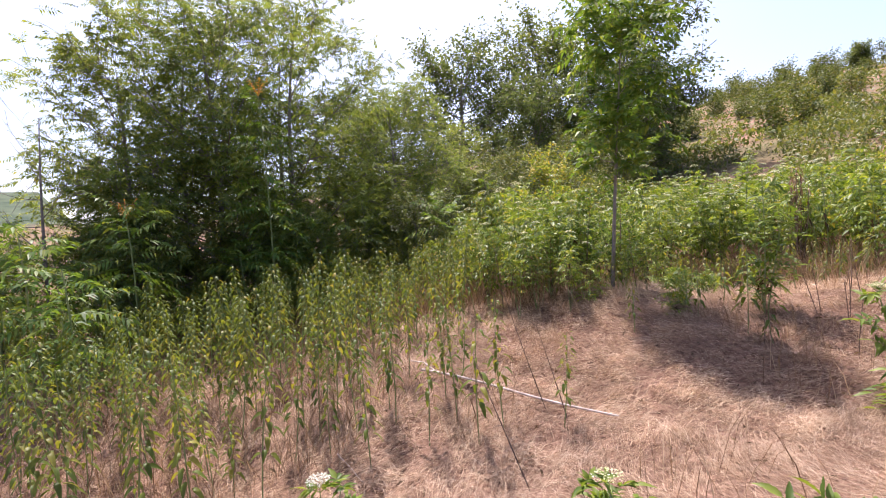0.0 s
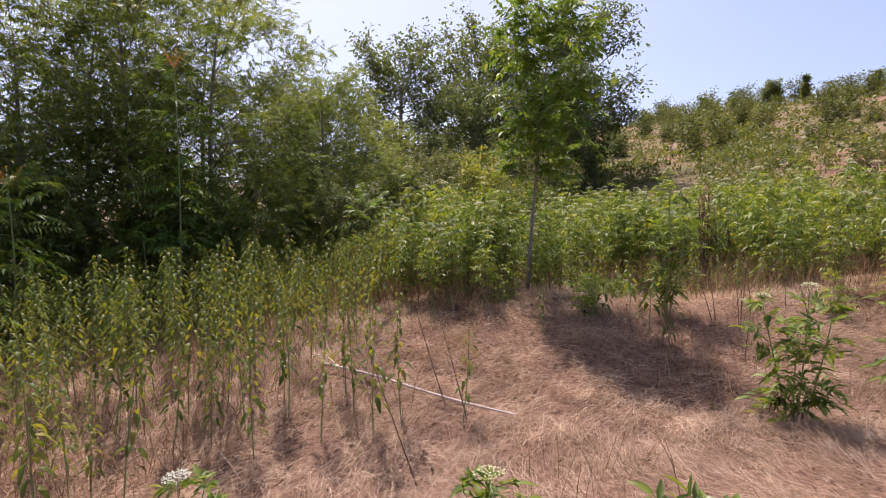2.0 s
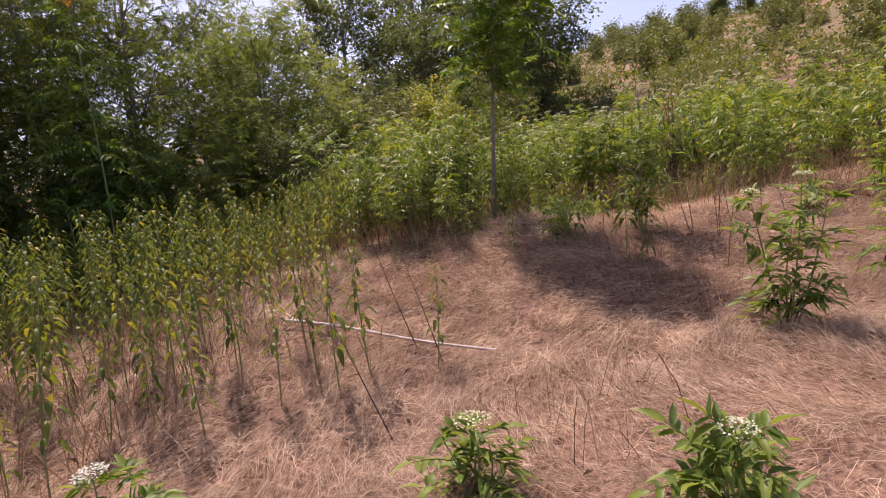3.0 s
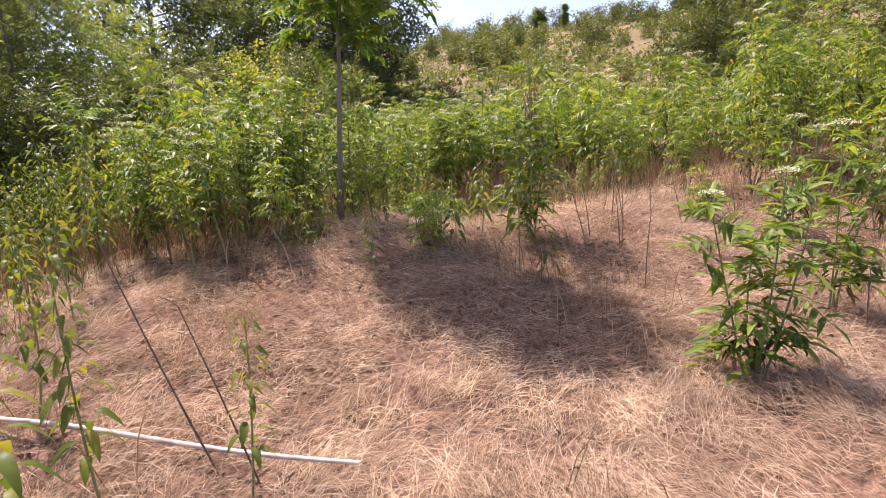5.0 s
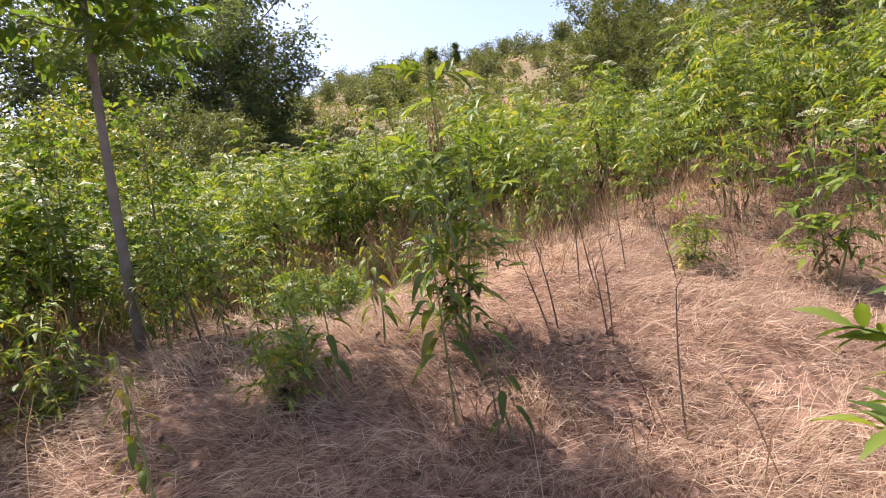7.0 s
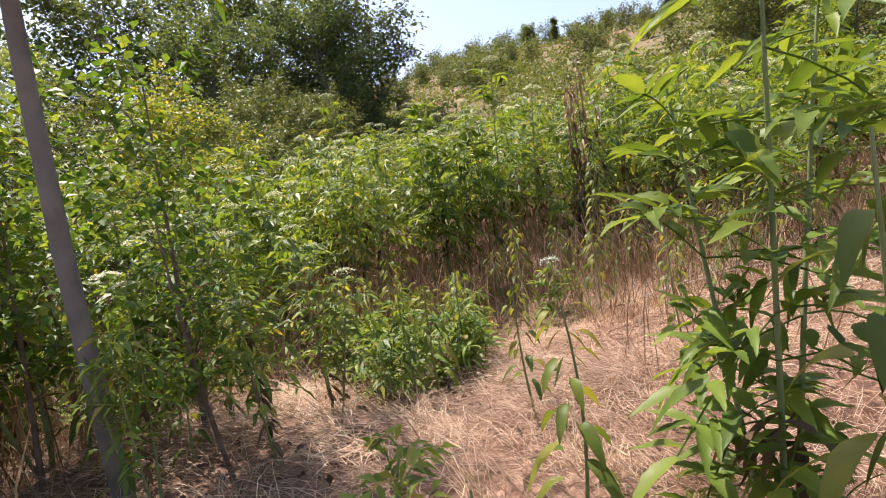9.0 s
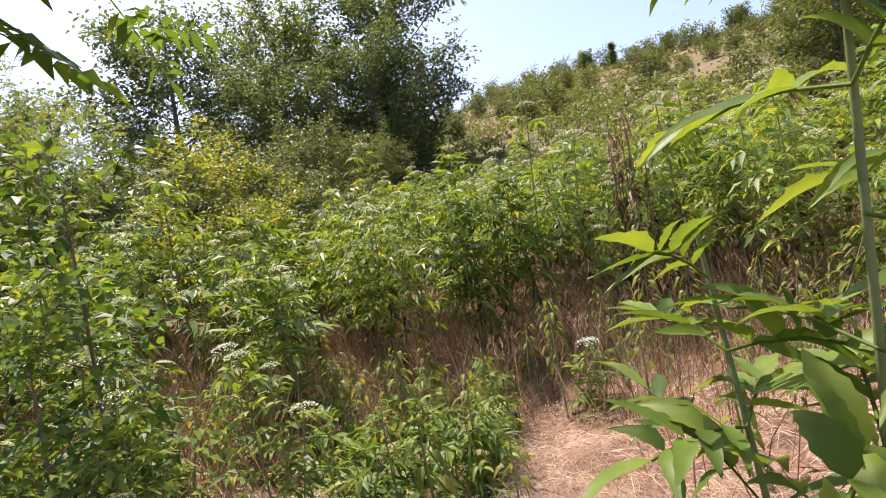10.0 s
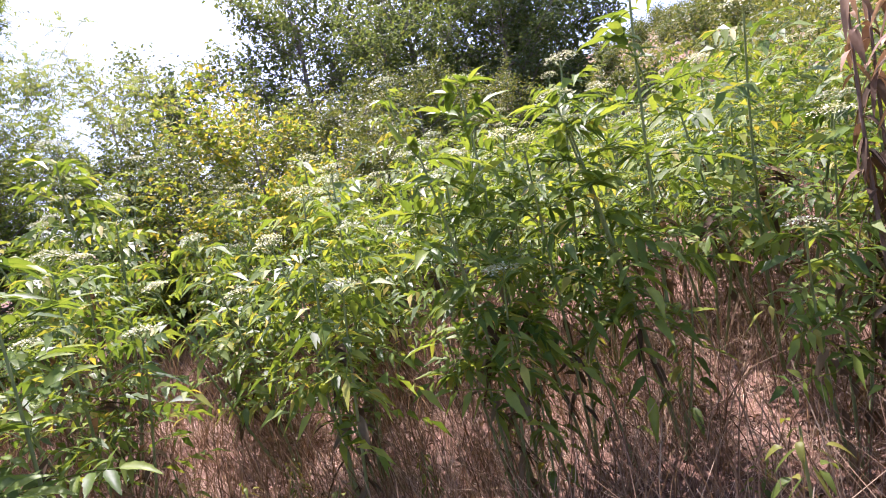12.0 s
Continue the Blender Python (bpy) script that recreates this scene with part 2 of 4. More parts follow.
def curve(a, b, bend, n=6):
    t = np.linspace(0, 1, n)[:, None]
    return np.asarray(a) * (1 - t) + np.asarray(b) * t + np.asarray(bend) * (4 * t * (1 - t))


def part(name, geometry, mat, parent, label=""):
    ob = new(name, fast_mesh(name, *geometry, mat))
    ob.parent = parent
    many = name in ("foliage", "crown", "seed_tassel", "withered_leaf", "umbel", "top_leaf", "limb", "leaf_stalk", "flower_stalk")
    return tagged(ob, label, kind="stuff" if many else "")


def thing(name, x, y, label, category, group="", sink=0.02):
    ob = new(name)
    ob.empty_display_size = 0.1
    ob.location = (x, y, float(gz(x, y)) - sink)
    return tagged(ob, label, category, group)


def place(x, y, turn, scale, sink=0.02, lean=0.0):
    return pose(x, y, float(gz(x, y)) - sink, lean * 0.7, lean, turn) @ Matrix.Diagonal((scale, scale, scale, 1))


def rich_leaves(items):
    """Broad leaves seen near by: (base, way, length, width, droop), a toothed lance shape with a bent midrib."""
    vs, fs = [], []
    prof = np.array([0.0, 0.55, 0.95, 1.0, 0.85, 0.55, 0.0])
    ts = np.array([0.0, 0.12, 0.3, 0.45, 0.62, 0.82, 1.0])
    for base, way, L, W, droop in items:
        way = np.asarray(way, float) / np.linalg.norm(way)
        up = np.array([0, 0, 1.0]) + rng.normal(0, 0.25, 3)
        side = np.cross(way, up)
        side /= max(np.linalg.norm(side), 1e-6)
        nor = np.cross(side, way)
        spine = np.asarray(base) + np.outer(ts * L, way) + np.outer(ts ** 2 * droop * L, [0, 0, -1.0])
        w = (prof * W * 0.5)[:, None]
        wave = (rng.normal(0, 0.05, 7) * W)[:, None] * nor
        lift = w * 0.35 * nor + wave
        l, r = spine + side * w + lift, spine - side * w + lift
        o = len(vs) * 21
        vs.append(np.concatenate([spine, l, r]))
        for k in range(6):
            fs.append([o + k, o + k + 1, o + 7 + k + 1, o + 7 + k])
            fs.append([o + k, o + 14 + k, o + 14 + k + 1, o + k + 1])
    return np.concatenate(vs), np.array(fs)


def lance_leaves(items):
    """Long pointed leaflets with toothed edges and a sunk midrib: (base, way, length, width, droop)."""
    vs, fs = [], []
    m = 11
    ts = np.linspace(0, 1, m)
    prof = np.sin(np.pi * ts ** 0.72) ** 0.85 * (1 - 0.25 * ts)
    prof = prof * (1 + 0.09 * np.where(np.arange(m) % 2, 1, -1))
    prof[0], prof[-1] = 0.06, 0.0
    for base, way, L, W, droop in items:
        way = np.asarray(way, float) / np.linalg.norm(way)
        side = np.cross(way, np.array([0, 0, 1.0]) + rng.normal(0, 0.3, 3))
        side /= max(np.linalg.norm(side), 1e-6)
        nor = np.cross(side, way)
        curl = rng.normal(0, 0.12)
        spine = np.asarray(base) + np.outer(ts * L, way) + np.outer(ts ** 2 * L, np.array([0, 0, -droop]) + side * curl)
        w = (prof * W * 0.5)[:, None]
        lift = w * rng.uniform(0.25, 0.6) * nor + (np.sin(ts * 9 + rng.uniform(0, 6)) * 0.05 * W)[:, None] * nor
        o = len(vs) * 3 * m
        vs.append(np.concatenate([spine, spine + side * w + lift, spine - side * w + lift]))
        for k in range(m - 1):
            fs.append([o + k, o + k + 1, o + m + k + 1, o + m + k])
            fs.append([o + k, o + 2 * m + k, o + 2 * m + k + 1, o + k + 1])
    return np.concatenate(vs), np.array(fs)


def bloom(centre, radius, count, size):
    """A flat flower head: many tiny florets on a shallow dome."""
    a, q = rng.uniform(0, 2 * np.pi, count), np.sqrt(rng.uniform(0, 1, count)) * radius
    p = np.stack([q * np.cos(a), q * np.sin(a), -0.35 * q * q / max(radius, 1e-6) + rng.normal(0, 0.004, count)], 1) + centre
    d = rng.normal(0, 1, (count, 3))
    d[:, 2] = np.abs(d[:, 2]) * 0.4
    return leaves(p, d, size, size * 0.9, 0.0, 0.0)


# ---- dwarf elder ----
def elder(x, y, height, seed, rich=False, heads=3, label="leafy green dwarf elder plant with pinnate leaves in dry grass", group="dwarf elder stand", bloom_mat=None, spread=1.0, bare=0.3, shoots_more=3):
    global rng
    rng = np.random.default_rng(seed)
    size = spread * (0.6 + 0.4 * min(1.0, height / 1.2))
    ob = thing("elder_plant", x, y, label, "plant", group)
    stems, items, cb, cw, cl, heads_v, dead = [], [], [], [], [], [], []
    shoots = [(np.zeros(3), height, np.array([rng.normal(0, 0.05), rng.normal(0, 0.05), 1]))]
    for k in range(2 if not rich else shoots_more):
        a = rng.uniform(0, 6.28)
        shoots.append((np.array([math.cos(a), math.sin(a), 0]) * 0.03, height * rng.uniform(0.7, 0.92), np.array([math.cos(a) * 0.2, math.sin(a) * 0.2, 1])))
    for foot, h, d in shoots:
        top = foot + d * h
        pts = curve(foot, top, rng.normal(0, 0.02, 3), 7)
        stems.append(tube(pts, np.linspace(0.0062, 0.0026, 7) * (0.7 + 0.4 * height), 6))
        gap = (0.112 if rich else 0.09) * (0.55 + 0.45 * min(1.0, height / 1.2))
        z, k = h * bare, rng.integers(0, 2)
        while z < h:
            t = z / h
            p = foot + d * z
            a0 = k * 1.57 + rng.normal(0, 0.25)
            ln = (0.22 if t < 0.75 else 0.22 - 0.42 * (t - 0.75)) * size
            for s in (0, 3.14):
                a = a0 + s
                w = np.array([math.cos(a), math.sin(a), rng.uniform(-0.05, 0.75) + max(0, t - 0.7) * 1.5])
                cb.append(p)
                cw.append(w)
                cl.append(ln * rng.uniform(0.85, 1.15))
            z += gap * rng.uniform(0.8, 1.1)
            k += 1
        if heads > 0:
            heads_v.append((top + [0, 0, 0.05], rng.uniform(0.05, 0.085)))
            heads -= 1
        for _ in range((5 if rich else 11) if height > 0.9 else 2):
            a, zz = rng.uniform(0, 6.28), h * rng.uniform(0.2, bare + 0.14)
            dead.append((foot + d * zz, [math.cos(a) * 0.6, math.sin(a) * 0.6, rng.uniform(-0.7, 0.2)], rng.uniform(0.06, 0.13), rng.uniform(0.02, 0.034), rng.uniform(0.3, 0.9)))
    part("stem", join(stems), GREEN_STEM, ob)
    cb, cw, cl = np.array(cb), unit(np.array(cw)), np.array(cl)
    if rich:
        for b, w, L in zip(cb, cw, cl):
            if rng.random() < 0.06:
                continue
            w = unit(w + rng.normal(0, 0.22, 3))
            L = L * rng.uniform(0.75, 1.2)
            side = unit(np.cross(w, np.array([0, 0, 1.0]) + rng.normal(0, 0.4, 3)))
            hang = rng.uniform(0.15, 0.6) * (1.4 if b[2] < 0.45 * height else 0.8)
            items = []
            for k in range(4):
                t = 0.26 + 0.2 * k
                q = b + w * L * t + np.array([0, 0, -hang * L * t * t])
                for s in (1, -1):
                    ll = rng.uniform(0.09, 0.13) * size * (0.8, 1.0, 1.0, 0.9)[k]
                    items.append((q, side * s + w * rng.uniform(0.35, 0.9) + rng.normal(0, 0.16, 3), ll, ll * rng.uniform(0.28, 0.36), rng.uniform(0.1, 0.55)))
            end = b + w * L - np.array([0, 0, hang * L])
            items.append((end, w + [0, 0, -0.3], 0.135 * size, 0.042 * size, 0.25))
            rib = tube(curve(b, end, np.array([0, 0, 0.06 * L]), 4), 0.0022, 4)
            part("leaf", join([lance_leaves(items), rib]), ELDER_LEAF, ob)
    else:
        part("foliage", compound(cb, cw, cl, 4, 0.1 * size, 0.031 * size, 0.3), ELDER_LEAF, ob)
    part("withered_leaf", rich_leaves(dead), DEAD_LEAF, ob, "brown shrivelled lower leaves")
    for c, r in heads_v:
        ray = [tube(curve(c - [0, 0, 0.06], c + [r * 0.7 * math.cos(q), r * 0.7 * math.sin(q), -0.005], [0, 0, 0.0], 3), 0.0015, 4) for q in np.arange(0, 6.2, 1.26)]
        head = part("umbel", bloom(c, r, 170, 0.010), bloom_mat or UMBEL, ob, "flat pale flower head")
        part("flower_stalk", join(ray), GREEN_STEM, head)
    return ob


# ---- nettles ----
def nettle(x, y, height, seed, broad=False, label="tall slim green nettle with hanging toothed leaves"):
    global rng
    rng = np.random.default_rng(seed)
    ob = thing("nettle", x, y, label, "plant", "nettles at the clearing's edge")
    top = np.array([rng.normal(0, 0.05), rng.normal(0, 0.05), 1]) * height
    pts = curve([0, 0, 0], top, rng.normal(0, 0.015, 3), 8)
    part("stem", tube(pts, np.linspace(0.0055, 0.002, 8), 5), GREEN_STEM, ob)
    items, tassel, z, k = [], [], height * 0.3, 0
    while z < height:
        t = z / height
        p = top * t
        L = (0.12 if broad else 0.08) * (0.55 + 0.45 * min(1.0, height)) * (1 if t < 0.6 else 1.15 - t * 0.72 + 0.1)
        for s in (0, 3.14):
            a = k * 1.57 + s + rng.normal(0, 0.3)
            w = np.array([math.cos(a), math.sin(a), 0.15 - 0.2 * (1 - t)])
            q = p + w * 0.03
            if rng.random() < 0.55 + t:
                items.append((q, w, L * rng.uniform(0.8, 1.15), L * (0.34 if broad else 0.42), 0.9))
            if t > 0.5:
                tassel.append((q - w * 0.02, w + [0, 0, -0.7], 0.05, 0.006, 0.5))
        z += (0.05 if broad else 0.03 if t > 0.6 else 0.042) * rng.uniform(0.85, 1.15)
        k += 1
    part("foliage", rich_leaves(items), NETTLE_LEAF, ob)
    part("seed_tassel", rich_leaves(tassel), NETTLE_LEAF, ob)
    return ob


# ---- trees ----
def tree_parts(height, radius, crown, low, limbs, twigs, seed, lean=(0, 0)):
    """Trunk and limbs as tapering tubes, and the twig ends that carry leaves. crown: widest reach of the limbs."""
    r = np.random.default_rng(seed)
    top = np.array([lean[0], lean[1], height])
    trunk = curve([0, 0, 0], top * 0.93, np.array([*r.normal(0, 0.025, 2) * height, 0]), 9)
    wood = [tube(trunk, np.linspace(radius, radius * 0.18, 9), 8)]
    limb_wood, ends, ways = [], [], []
    for k in range(limbs):
        t = low + (0.97 - low) * (k + r.uniform(0, 0.9)) / limbs
        o = np.array([np.interp(t, np.linspace(0, 1, 9), trunk[:, c]) for c in range(3)])
        a = k * 2.4 + r.normal(0, 0.5)
        shape = math.sin(math.pi * min(1, max(0.0, (t - low) / (1.02 - low))) ** 0.75) ** 0.8
        reach = crown * (0.3 + 0.7 * shape) * r.uniform(0.65, 1.15)
        rise = reach * r.uniform(0.15, 0.75) + 0.12 * height * (t > 0.75)
        tip = o + np.array([math.cos(a) * reach, math.sin(a) * reach, rise])
        line = curve(o, tip, [0, 0, -0.06 * reach], 7)
        limb_wood.append(tube(line, np.linspace(radius * 0.42 * (1.1 - t), radius * 0.06, 7), 5))
        for j in range(twigs):
            s = r.uniform(0.25, 1.0)
            q = np.array([np.interp(s, np.linspace(0, 1, 7), line[:, c]) for c in range(3)])
            d = unit(r.normal(0, 1, 3) + (tip - o) / max(reach, 0.1) * 0.7 + [0, 0, 0.35])
            ln = crown * 0.3 * r.uniform(0.5, 1.3)
            end = q + d * ln
            limb_wood.append(tube(curve(q, end, [0, 0, 0.03], 4), np.linspace(radius * 0.06, 0.003, 4), 4))
            for m in np.linspace(0.25, 1.0, 5):
                ends.append(q + (end - q) * m)
                ways.append(d)
    return join(wood), join(limb_wood), np.array(ends), np.array(ways)


def tree(name, x, y, label, height, radius, crown, low, limbs, twigs, seed, leaf, size, per, pinnate=0, group="", mat=BARK, lean=(0, 0), category="tree"):
    global rng
    rng = np.random.default_rng(seed + 1000)
    ob = thing(name, x, y, label, category, group, 0.05)
    trunk, limb, ends, ways = tree_parts(height, radius, crown, low, limbs, twigs, seed, lean)
    t = part("trunk", trunk, mat, ob)
    part("limb", limb, mat, t)
    e, w = np.repeat(ends, per, 0), np.repeat(ways, per, 0)
    w = unit((w * 0.5 + rng.normal(0, 0.8, e.shape)) * [1, 1, 0.55] + [0, 0, 0.1])
    e = e + rng.normal(0, size * 0.8, e.shape)
    if pinnate:
        g = compound(e, w, size * 3.2 * rng.uniform(0.7, 1.2, len(e)), pinnate, size, size * 0.40, 0.15)
    else:
        g = leaves(e, w, size * rng.uniform(0.7, 1.2, len(e)), size * 0.55, 0.25)
    part("crown", g, leaf, ob)
    return ob


# ---- the trees and shrubs around the clearing ----
def left_trees():
    lab = "bushy green tree with feathery pinnate leaves and a shaded inside"
    spots = [(-5.1, 9.0, 4.9, 1.8), (-4.0, 9.9, 6.1, 2.2), (-2.4, 10.6, 6.1, 2.1), (-0.7, 12.6, 4.8, 2.0), (-3.4, 13.4, 6.8, 2.4), (-5.4, 13.0, 5.6, 2.4), (0.7, 14.4, 3.8, 1.8)]
    for k, (x, y, h, c) in enumerate(spots):
        if k < 3:
            tree("bushy_tree", x, y, lab, h, 0.075, c, 0.03, 40, 12, 20 + k, TREE_LEAF, 0.088, 1, 6, "thicket of bushy trees")
        else:
            src = scene.objects["bushy_tree.001" if k % 2 else "bushy_tree.002"]
            copy_thing(src, place(x, y, 70.0 * k, h / 6.3, 0.05))
    for k, (x, y, h) in enumerate([(-4.9, 11.3, 6.4), (-0.6, 13.7, 4.7), (-1.6, 15.0, 5.0)]):
        copy_thing(scene.objects["bushy_tree.001" if k % 2 else "bushy_tree.002"], place(x, y, 50.0 * k + 20, h / 6.3, 0.1))
    low = tree("bush", -4.6, 8.3, "low bush with feathery pinnate leaves at the thicket's foot", 2.3, 0.03, 1.1, 0.02, 22, 9, 33, TREE_LEAF, 0.085, 1, 6, "low bushes under the thicket", BARK, (0, 0), "bush")
    for k, (x, y, sc) in enumerate([(-6.2, 7.4, 0.75), (-3.2, 9.3, 1.15), (-1.6, 10.2, 1.1), (-0.4, 11.2, 1.0), (-7.4, 8.6, 0.85), (-8.6, 9.6, 0.9), (-5.4, 9.2, 1.0), (-2.3, 9.0, 0.9)]):
        copy_thing(low, place(x, y, 50.0 * k + 20, sc, 0.1))


def young_tree():
    """The slim young tree beside the clearing."""
    tree("young_tree", 2.12, 5.76, "slim young tree with a pale trunk and long pinnate leaves", 3.25, 0.027, 0.48, 0.46, 18, 3, 61, AILANTHUS_LEAF, 0.10, 1, 8, "", SMOOTH_BARK, (0.22, -0.2))
    young = scene.objects["young_tree"]
    a = np.arange(14) * 2.4
    top = np.tile([0.21, -0.19, 3.02], (14, 1)) + np.stack([np.zeros(14), np.zeros(14), -0.05 * np.arange(14)], 1)
    ways = np.stack([np.cos(a), np.sin(a), 1.5 - 0.09 * np.arange(14)], 1)
    part("top_leaf", compound(top, ways, 0.52, 9, 0.12, 0.036, 0.3), AILANTHUS_LEAF, young, "bright long feathered leaves at the top")


def dark_trees():
    lab = "large dark green broadleaf tree with a dense rounded crown"
    spots = [(12.4, 29.8, 9.6), (7.4, 31.0, 9.6), (2.6, 29.0, 8.8), (-2.5, 28.0, 7.2), (9.8, 25.5, 6.3), (5.5, 24.5, 6.0)]
    src = tree("dark_tree", 12.4, 29.8, lab, 9.6, 0.26, 4.4, 0.08, 46, 15, 81, OAK_LEAF, 0.25, 5, 0, "dark trees behind the clearing")
    for k, (x, y, h) in enumerate(spots[1:]):
        copy_thing(src, place(x, y, 77.0 * (k + 1), h / 9.6, 0.1))


def middle_shrubs():
    lab = "grey-green shrub with small leaves behind the weeds"
    src = tree("shrub", 3.6, 16.0, lab, 3.0, 0.05, 1.5, 0.03, 34, 11, 91, SHRUB_LEAF, 0.085, 7, 0, "shrubs behind the weeds", BARK, (0, 0), "shrub")
    for k, (x, y, sc) in enumerate([(2.0, 17.5, 1.05), (5.6, 18.5, 1.1), (1.6, 13.2, 0.75), (7.6, 20.0, 0.9), (4.4, 13.6, 0.7), (-0.2, 10.2, 0.6)]):
        copy_thing(src, place(x, y, 60.0 * (k + 1), sc))
    y1 = tree("shrub", 3.06, 11.84, "yellow-green leafy shrub with yellowing leaves", 2.5, 0.03, 1.05, 0.03, 26, 9, 95, YELLOW_LEAF, 0.075, 6, 0, "yellowing shrubs", BARK, (0, 0), "shrub")
    copy_thing(y1, place(1.3, 12.6, 140, 0.6))
    copy_thing(y1, place(3.6, 12.8, 250, 0.72))


def hill_shrubs():
    r = np.random.default_rng(5)
    lab = "green shrub on the dry grassy hillside"
    src = tree("hill_shrub", 29.3, 40.0, lab, 2.2, 0.05, 1.3, 0.02, 20, 5, 101, SHRUB_LEAF, 0.27, 2, 0, "shrubs on the hillside", BARK, (0, 0), "shrub")
    n = 0
    while n < 280:
        u, v = r.uniform(17, 112), r.uniform(-60, 50)
        x, y = 0.8 * u - 0.6 * v, 0.6 * u + 0.8 * v
        if y < 2 or x < 6 or (u < 62 and u > 34 and -24 < v < 8 and r.random() < 0.4):
            continue
        if math.hypot(x - 5, y - 6) < 8:
            continue
        copy_thing(src, place(x, y, r.uniform(0, 360), r.uniform(0.4, 1.1) * (0.6 if u < 36 else 0.85 if u < 60 else 1.0 + 0.3 * (u > 90)), 0.05))
        n += 1
    con = tree("cypress", 68.0, 72.1, "dark slender conifer on the hill crest", 4.0, 0.12, 0.6, 0.02, 40, 8, 111, OAK_LEAF, 0.2, 4, 0, "", BARK, (0, 0), "tree")
    src2 = tree("hill_tree", 64.9, 75.2, "dark round tree on the hill crest", 3.5, 0.15, 1.8, 0.2, 26, 9, 112, OAK_LEAF, 0.28, 4, 0, "trees on the hill crest")
    for x, y, sc in [(57, 80, 0.6), (74, 66, 0.7), (50, 86, 0.55), (80, 58, 0.9), (60.5, 78, 0.6)]:
        copy_thing(src2, place(x, y, x * 31, sc, 0.1))
    # taller willowy shrubs on the slope beside the clearing
    src3 = tree("slope_tree", 16.0, 11.5, "tall light green willowy shrub on the slope", 3.9, 0.06, 1.6, 0.04, 34, 12, 113, SHRUB_LEAF, 0.10, 6, 0, "willowy shrubs on the slope")
    for x, y, sc in [(18.5, 11.5, 1.1), (17.0, 7.0, 1.0), (22.0, 14.5, 1.1), (13.5, 8.5, 0.7), (18.5, 3.5, 1.1), (22, 9, 1.2), (14, 4.5, 0.7)]:
        copy_thing(src3, place(x, y, x * 57, sc, 0.05))


left_trees()
young_tree()
dark_trees()
middle_shrubs()
hill_shrubs()


# ---- weeds ----
EDGE = [(-1.0, 8.4), (0.5, 7.0), (1.3, 6.4), (2.0, 7.3), (2.9, 7.8), (3.9, 7.9), (5.0, 7.8), (5.7, 7.2), (5.8, 5.5), (5.8, 4.2), (6.6, 3.2), (9.0, 2.2)]


def beyond(x, y):
    """How far a place lies behind the clearing's edge."""
    best, inside = 1e9, -1
    for (ax, ay), (bx, by) in zip(EDGE, EDGE[1:]):
        dx, dy = bx - ax, by - ay
        t = min(1, max(0, ((x - ax) * dx + (y - ay) * dy) / (dx * dx + dy * dy)))
        d = math.hypot(x - ax - t * dx, y - ay - t * dy)
        if d < best:
            best, inside = d, 1 if dx * (y - ay) - dy * (x - ax) > 0 else -1
    return best * inside


